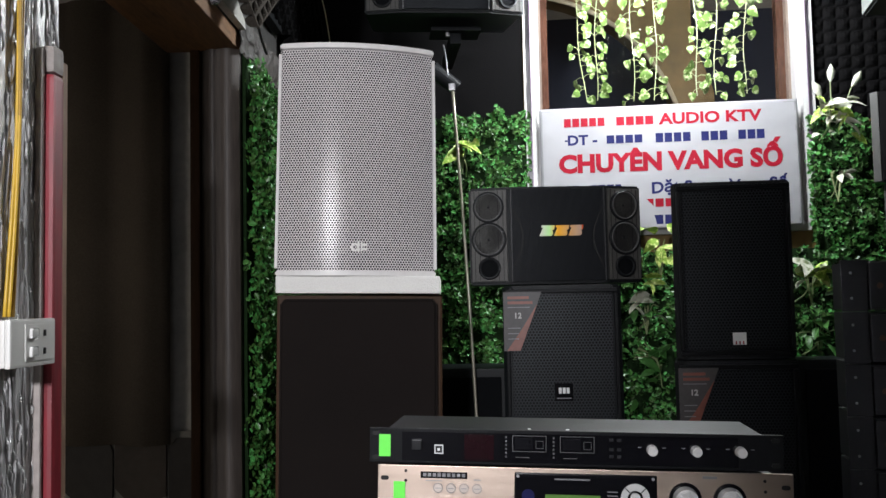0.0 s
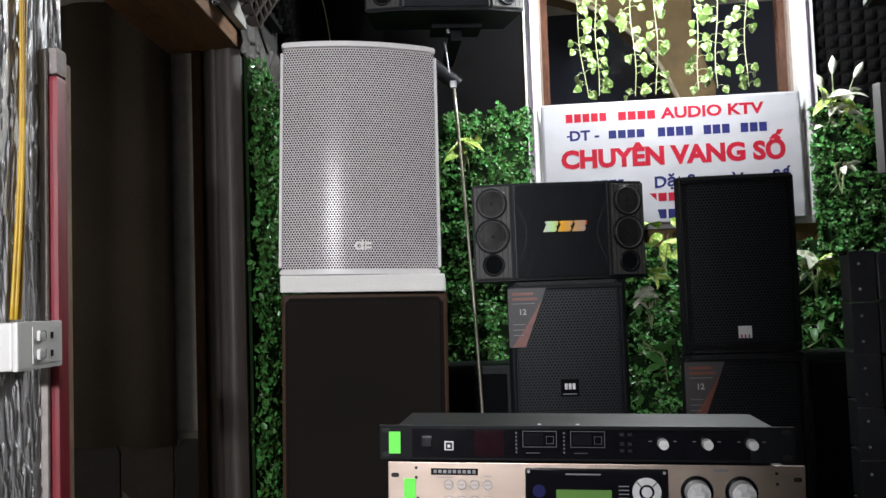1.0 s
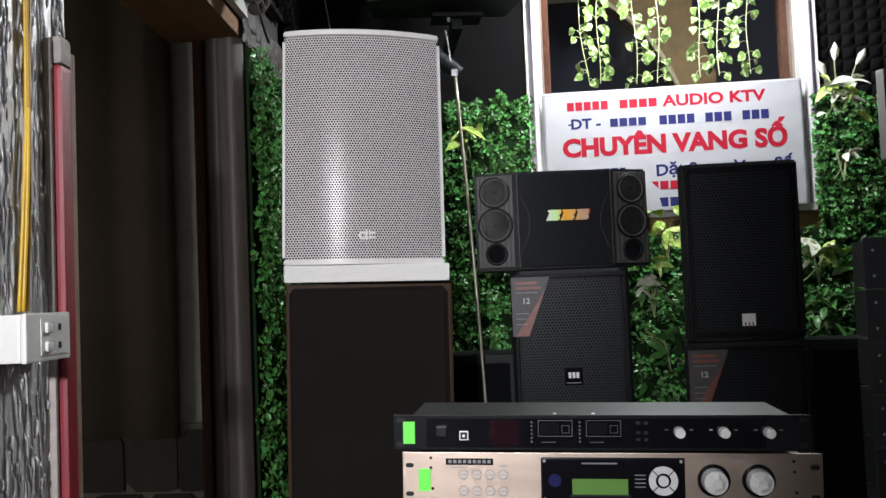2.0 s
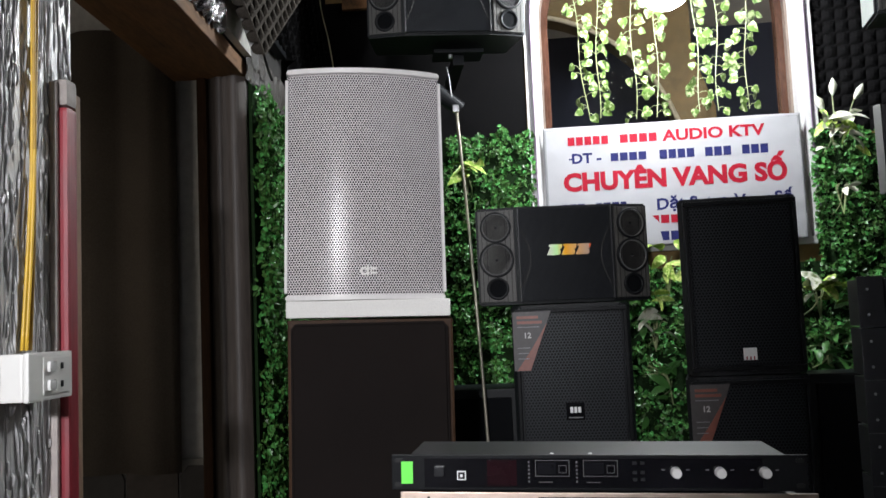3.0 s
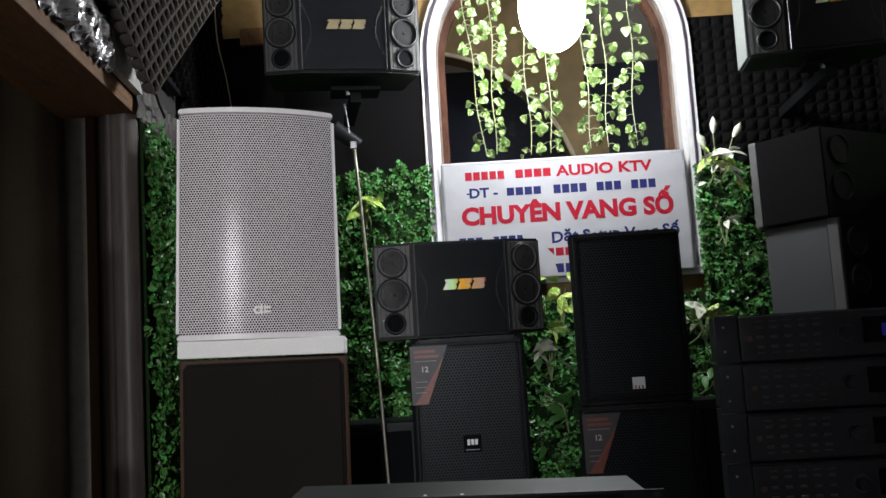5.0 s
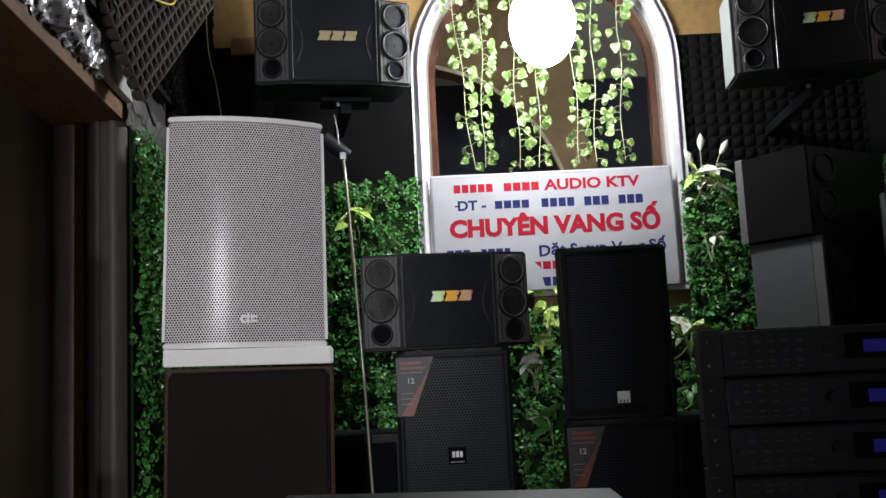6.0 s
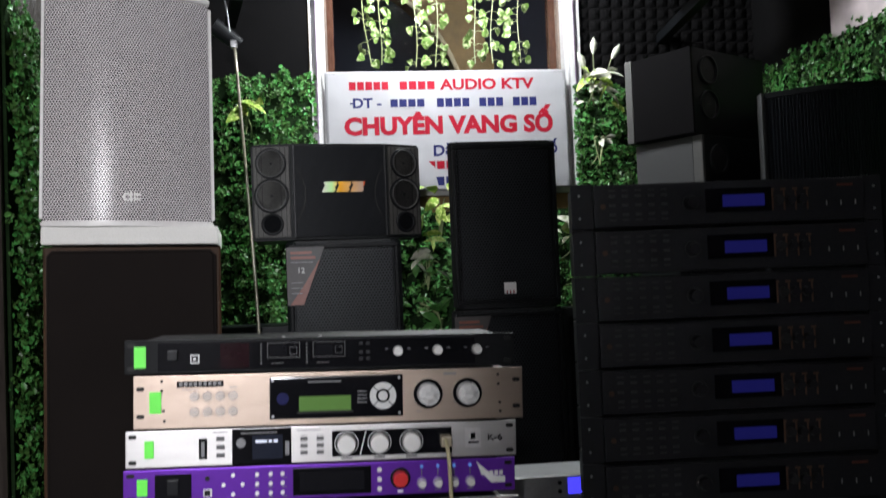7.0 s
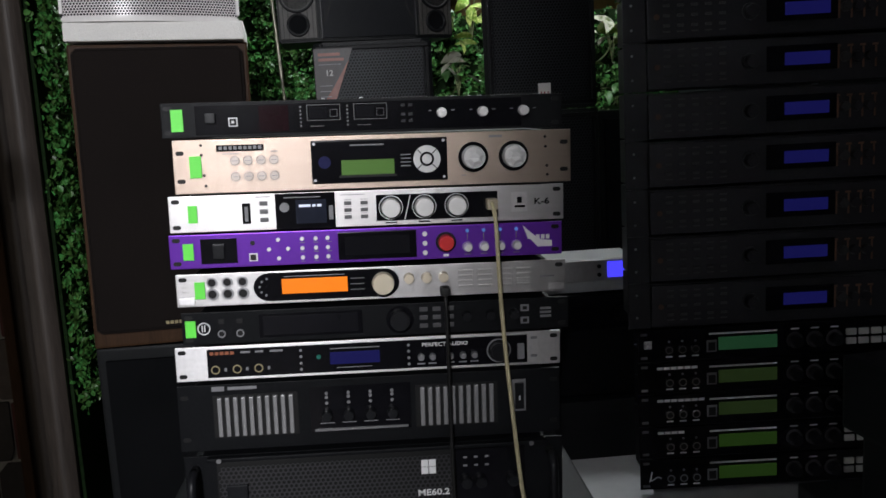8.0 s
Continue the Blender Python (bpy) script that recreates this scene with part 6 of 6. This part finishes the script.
def dsp(z, h, lcd, marks):
    t = thing("signal_processor", RACK @ pose(0.012, -0.004, z), "black one-unit signal processor with green display", "processor", "signal processors in the rack")
    part("front_plate", B(0, RU, 0, 0.004, 0.001, h - 0.001, bevel=0.001), panel_black, t)
    part("body", B(0.02, RU - 0.02, 0.0045, 0.12, 0.002, h - 0.002), dark_paint, t)
    for x in (0.009, RU - 0.009):
        for q in (0.007, h - 0.007):
            part("ear_slot", B(x - 0.005, x + 0.005, -0.0008, -0.0001, q - 0.002, q + 0.002, bevel=0.0003), steel, t)
    for k in range(3):
        jack(t, 0.047 + k * 0.020, 0.018, 0.0062, chrome)
        part("lamp", D((0.047 + k * 0.020, -0.001, 0.031), 0.0016, 0.0014, 8), steel, t)
        part("print_line", B(0.042 + k * 0.020, 0.052 + k * 0.020, -0.0006, -0.0001, 0.0065, 0.0085), ink_white, t)
    part("display", B(0.122, 0.211, -0.0015, -0.0003, 0.014, 0.034), lcd, t, "lit green display")
    part("port_frame", B(0.104, 0.119, -0.0012, -0.0002, 0.012, 0.030), ink_grey, t)
    part("port", B(0.106, 0.117, -0.0018, -0.0013, 0.014, 0.027), wire_black, t)
    part("print_line", B(0.108, 0.211, -0.0006, -0.0001, 0.0385, 0.041), ink_white, t)
    for k in range(3):
        knob(t, 0.238 + k * 0.030, 0.023, 0.0098, black_plastic, 0.015, faint_grey)
        part("print_line", B(0.232 + k * 0.030, 0.244 + k * 0.030, -0.0006, -0.0001, 0.0395, 0.0415), ink_white, t)
    for r in range(2):
        for c in range(5):
            part("key", B(0.315 + c * 0.019, 0.330 + c * 0.019, -0.0045, -0.0002, 0.013 + r * 0.014, 0.0225 + r * 0.014, bevel=0.001), knob_white, t)
    if marks == "emblem":
        for k in range(4):
            part("emblem", B(0.009 + (k % 2) * 0.0062, 0.0146 + (k % 2) * 0.0062, -0.0007, -0.0001, 0.021 + (k // 2) * 0.0062, 0.0268 + (k // 2) * 0.0062), ink_white, t)
    elif marks == "script":
        bm = bmesh.new()
        tube(bm, smooth_path([(0.014, -0.001, 0.014), (0.018, -0.001, 0.030), (0.016, -0.001, 0.016), (0.026, -0.001, 0.021), (0.032, -0.001, 0.019)], 4), 0.0009, 5)
        part("script_mark", bm, ink_white, t)
    else:
        for k in range(marks):
            part("print_bar", B(0.028 + k * 0.0105, 0.037 + k * 0.0105, -0.0006, -0.0001, 0.0385, 0.0425), ink_white, t)
    return t


for k, (lcd, marks) in enumerate(((lcd_teal, "emblem"), (lcd_dim, 6), (lcd_dim, 7), (lcd_lime, 4), (lcd_lime, "script"))):
    dsp(0.817 - 0.0512 * (k + 1), 0.0505, lcd, marks)
t = thing("rack_table", pose(0.85, 1.3, 0), "pale grey table carrying the equipment rack", "table")
part("tabletop", B(-0.405, 0.35, -0.11, 0.13, 0.528, 0.556, bevel=0.003), table_top, t)
for x in (-0.37, 0.31):
    for y in (-0.08, 0.10):
        part("leg", B(x - 0.02, x + 0.02, y - 0.02, y + 0.02, 0, 0.527), steel, t)

# two black amplifiers in front of the rack
for x, y, z, h, lab in ((0.757, 0.985, 0.716, 0.10, "black amplifier with orange lettering bars on top"), (0.775, 0.965, 0.618, 0.096, "black amplifier with orange lettering bars below")):
    t = thing("karaoke_amplifier", pose(x + 0.015, y, z, 0, 0, 6), lab, "amplifier", "black karaoke amplifiers")
    part("body", B(0, 0.42, 0, 0.10, 0, h, bevel=0.006), black_vinyl, t)
    part("front_plate", B(0.004, 0.416, -0.006, -0.0005, 0.004, h - 0.012, bevel=0.002), panel_black, t)
    for k in range(4):
        part("brand_bar", B(0.026 + k * 0.008, 0.032 + k * 0.008, -0.0075, -0.0062, h - 0.045, h - 0.036), brand_orange, t)
        part("brand_bar", B(0.03 + k * 0.006, 0.034 + k * 0.006, -0.0075, -0.0062, h - 0.068, h - 0.062), brand_orange, t)
t = thing("front_table", pose(0.97, 1.0, 0), "black stand under the karaoke amplifiers", "table")
part("tabletop", B(-0.24, 0.26, -0.08, 0.14, 0.583, 0.616, bevel=0.003), black_vinyl, t)
for x in (-0.2, 0.22):
    for y in (-0.05, 0.10):
        part("leg", B(x - 0.02, x + 0.02, y - 0.02, y + 0.02, 0, 0.582), black_vinyl, t)


# ---- above the side opening ----
def crumple(w, h, nx, nz, amp, seed, mat, name, label, m):
    """Crumpled sheet in the y-z plane, facing +x."""
    bm = bmesh.new()
    g = []
    for j in range(nz + 1):
        row = []
        for i in range(nx + 1):
            p = Vector((i / nx * w, j / nz * h, seed))
            p.y *= 0.6
            k = 1.1 * abs(noise.noise(p * 12)) + 0.6 * noise.noise(p * 30) + 0.15 * noise.noise(p * 90)
            edge = 1 if 0 < j < nz else 0.2
            row.append(bm.verts.new((0.004 + amp * max(0.0, k + 0.15) * edge, i / nx * w, j / nz * h + 0.006 * noise.noise(p * 30 + Vector((9, 0, 0))) + 0.012 * noise.noise(Vector((i * 0.31, 5, seed))) * (j in (0, nz)))))
        g.append(row)
    for j in range(nz):
        for i in range(nx):
            bm.faces.new((g[j][i], g[j][i + 1], g[j + 1][i + 1], g[j + 1][i]))
    ob = solid(name, bm, mat, label, "foil", m)
    ob.modifiers.new("thickness", "SOLIDIFY").thickness = 0.002
    return ob


crumple(0.78, 0.17, 120, 30, 0.034, 3.0, foil, "foil_wrap", "crumpled silvery insulation foil above the lintel", LEFT @ pose(0.003, 0.02, LINTEL_Z + 0.036))
crumple(0.9, 0.11, 100, 16, 0.016, 7.0, foil_brown, "foil_wrap", "crumpled dull brown wrapping beside the foam panels", LEFT @ pose(0.008, 1.03, LINTEL_Z - 0.01))
bm = bmesh.new()
slab(bm, [(0, 0), (0.25, 0), (0.235, 0.022), (0.17, 0.05), (0.12, 0.085), (0.07, 0.10), (0.04, 0.13), (0, 0.14)], 0, 0.02)
solid("plaster_patch", bm, material("pale_plaster", (0.40, 0.385, 0.36), 0.85, 0, 50, 0.2, 0.003), "pale broken plaster patch above the lintel", "plaster", LEFT @ pose(0.028, 0.79, LINTEL_Z + 0.05, 0, 0, 90))
t = thing("foam_board", LEFT @ pose(0.006, 1.02, LINTEL_Z + 0.03), "dark board edging the foam panels", "board")
bm = bmesh.new()
box(bm, 0, 0.03, -0.75, 0.46, 0.145, 0.175, bevel=0.004)
part("rail", bm, dark_paint, t)
# the egg-crate panels lean over the opening, hung cornerwise
turn = LEFT @ pose(0.02, 1.36, LINTEL_Z + 0.10, 0, 0, 90)
foam_panel(turn @ pose(-1.0, 0, 0.125, 0, 2, 0), 1.19, 0.90, 0.036, 0.03, foam_black, "dark egg-crate foam above the opening", True)
lean = foam_panel(pose(-0.602, 2.19, 2.045, 0, 0, 80) @ pose(0, 0, 0, 0, -45, 0), 0.612, 0.612, 0.034, 0.034, foam_grey, "brownish grey egg-crate foam hung cornerwise above the opening", "straight")
lean.modifiers.new("thickness", "SOLIDIFY").thickness = 0.006
foam_panel(turn @ pose(0.20, 0.0, -0.06, 0, 0, 0), 0.72, 1.05, 0.036, 0.03, foam_black, "dark egg-crate foam in the corner", True)
cable("loose_wire", [(-0.60, 1.70, 2.30), (-0.585, 1.95, 2.26), (-0.61, 2.2, 2.19), (-0.64, 2.42, 2.10), (-0.655, 2.52, 2.08)], 0.004, wire_black, "dark wire along the foam edge")
cable("thin_wire", [(-0.70, 3.3, 2.95), (-0.695, 3.3, 2.62), (-0.665, 3.3, 2.45), (-0.645, 3.3, 2.3), (-0.60, 3.2, 2.0)], 0.0018, cable_beige, "thin wire hanging in the corner")
cable("yellow_loop", [(-0.63, 2.05, 2.41), (-0.60, 2.08, 2.350), (-0.565, 2.16, 2.330), (-0.545, 2.24, 2.337), (-0.535, 2.31, 2.36), (-0.54, 2.38, 2.42)], 0.003, wire_yellow, "pale yellow wire loop by the foam")
solid("wood_strip", B(-0.66, -0.50, WALL_Y - 0.06, WALL_Y - 0.034, 2.655, 2.725), beam_wood, "short raw wooden strip on the back wall", "strip")
solid("wall_panel", B(1.93, 1.975, 1.0, 2.90, 2.04, 3.2), pink_wall, "pinkish grey panel above the hedge", "panel")
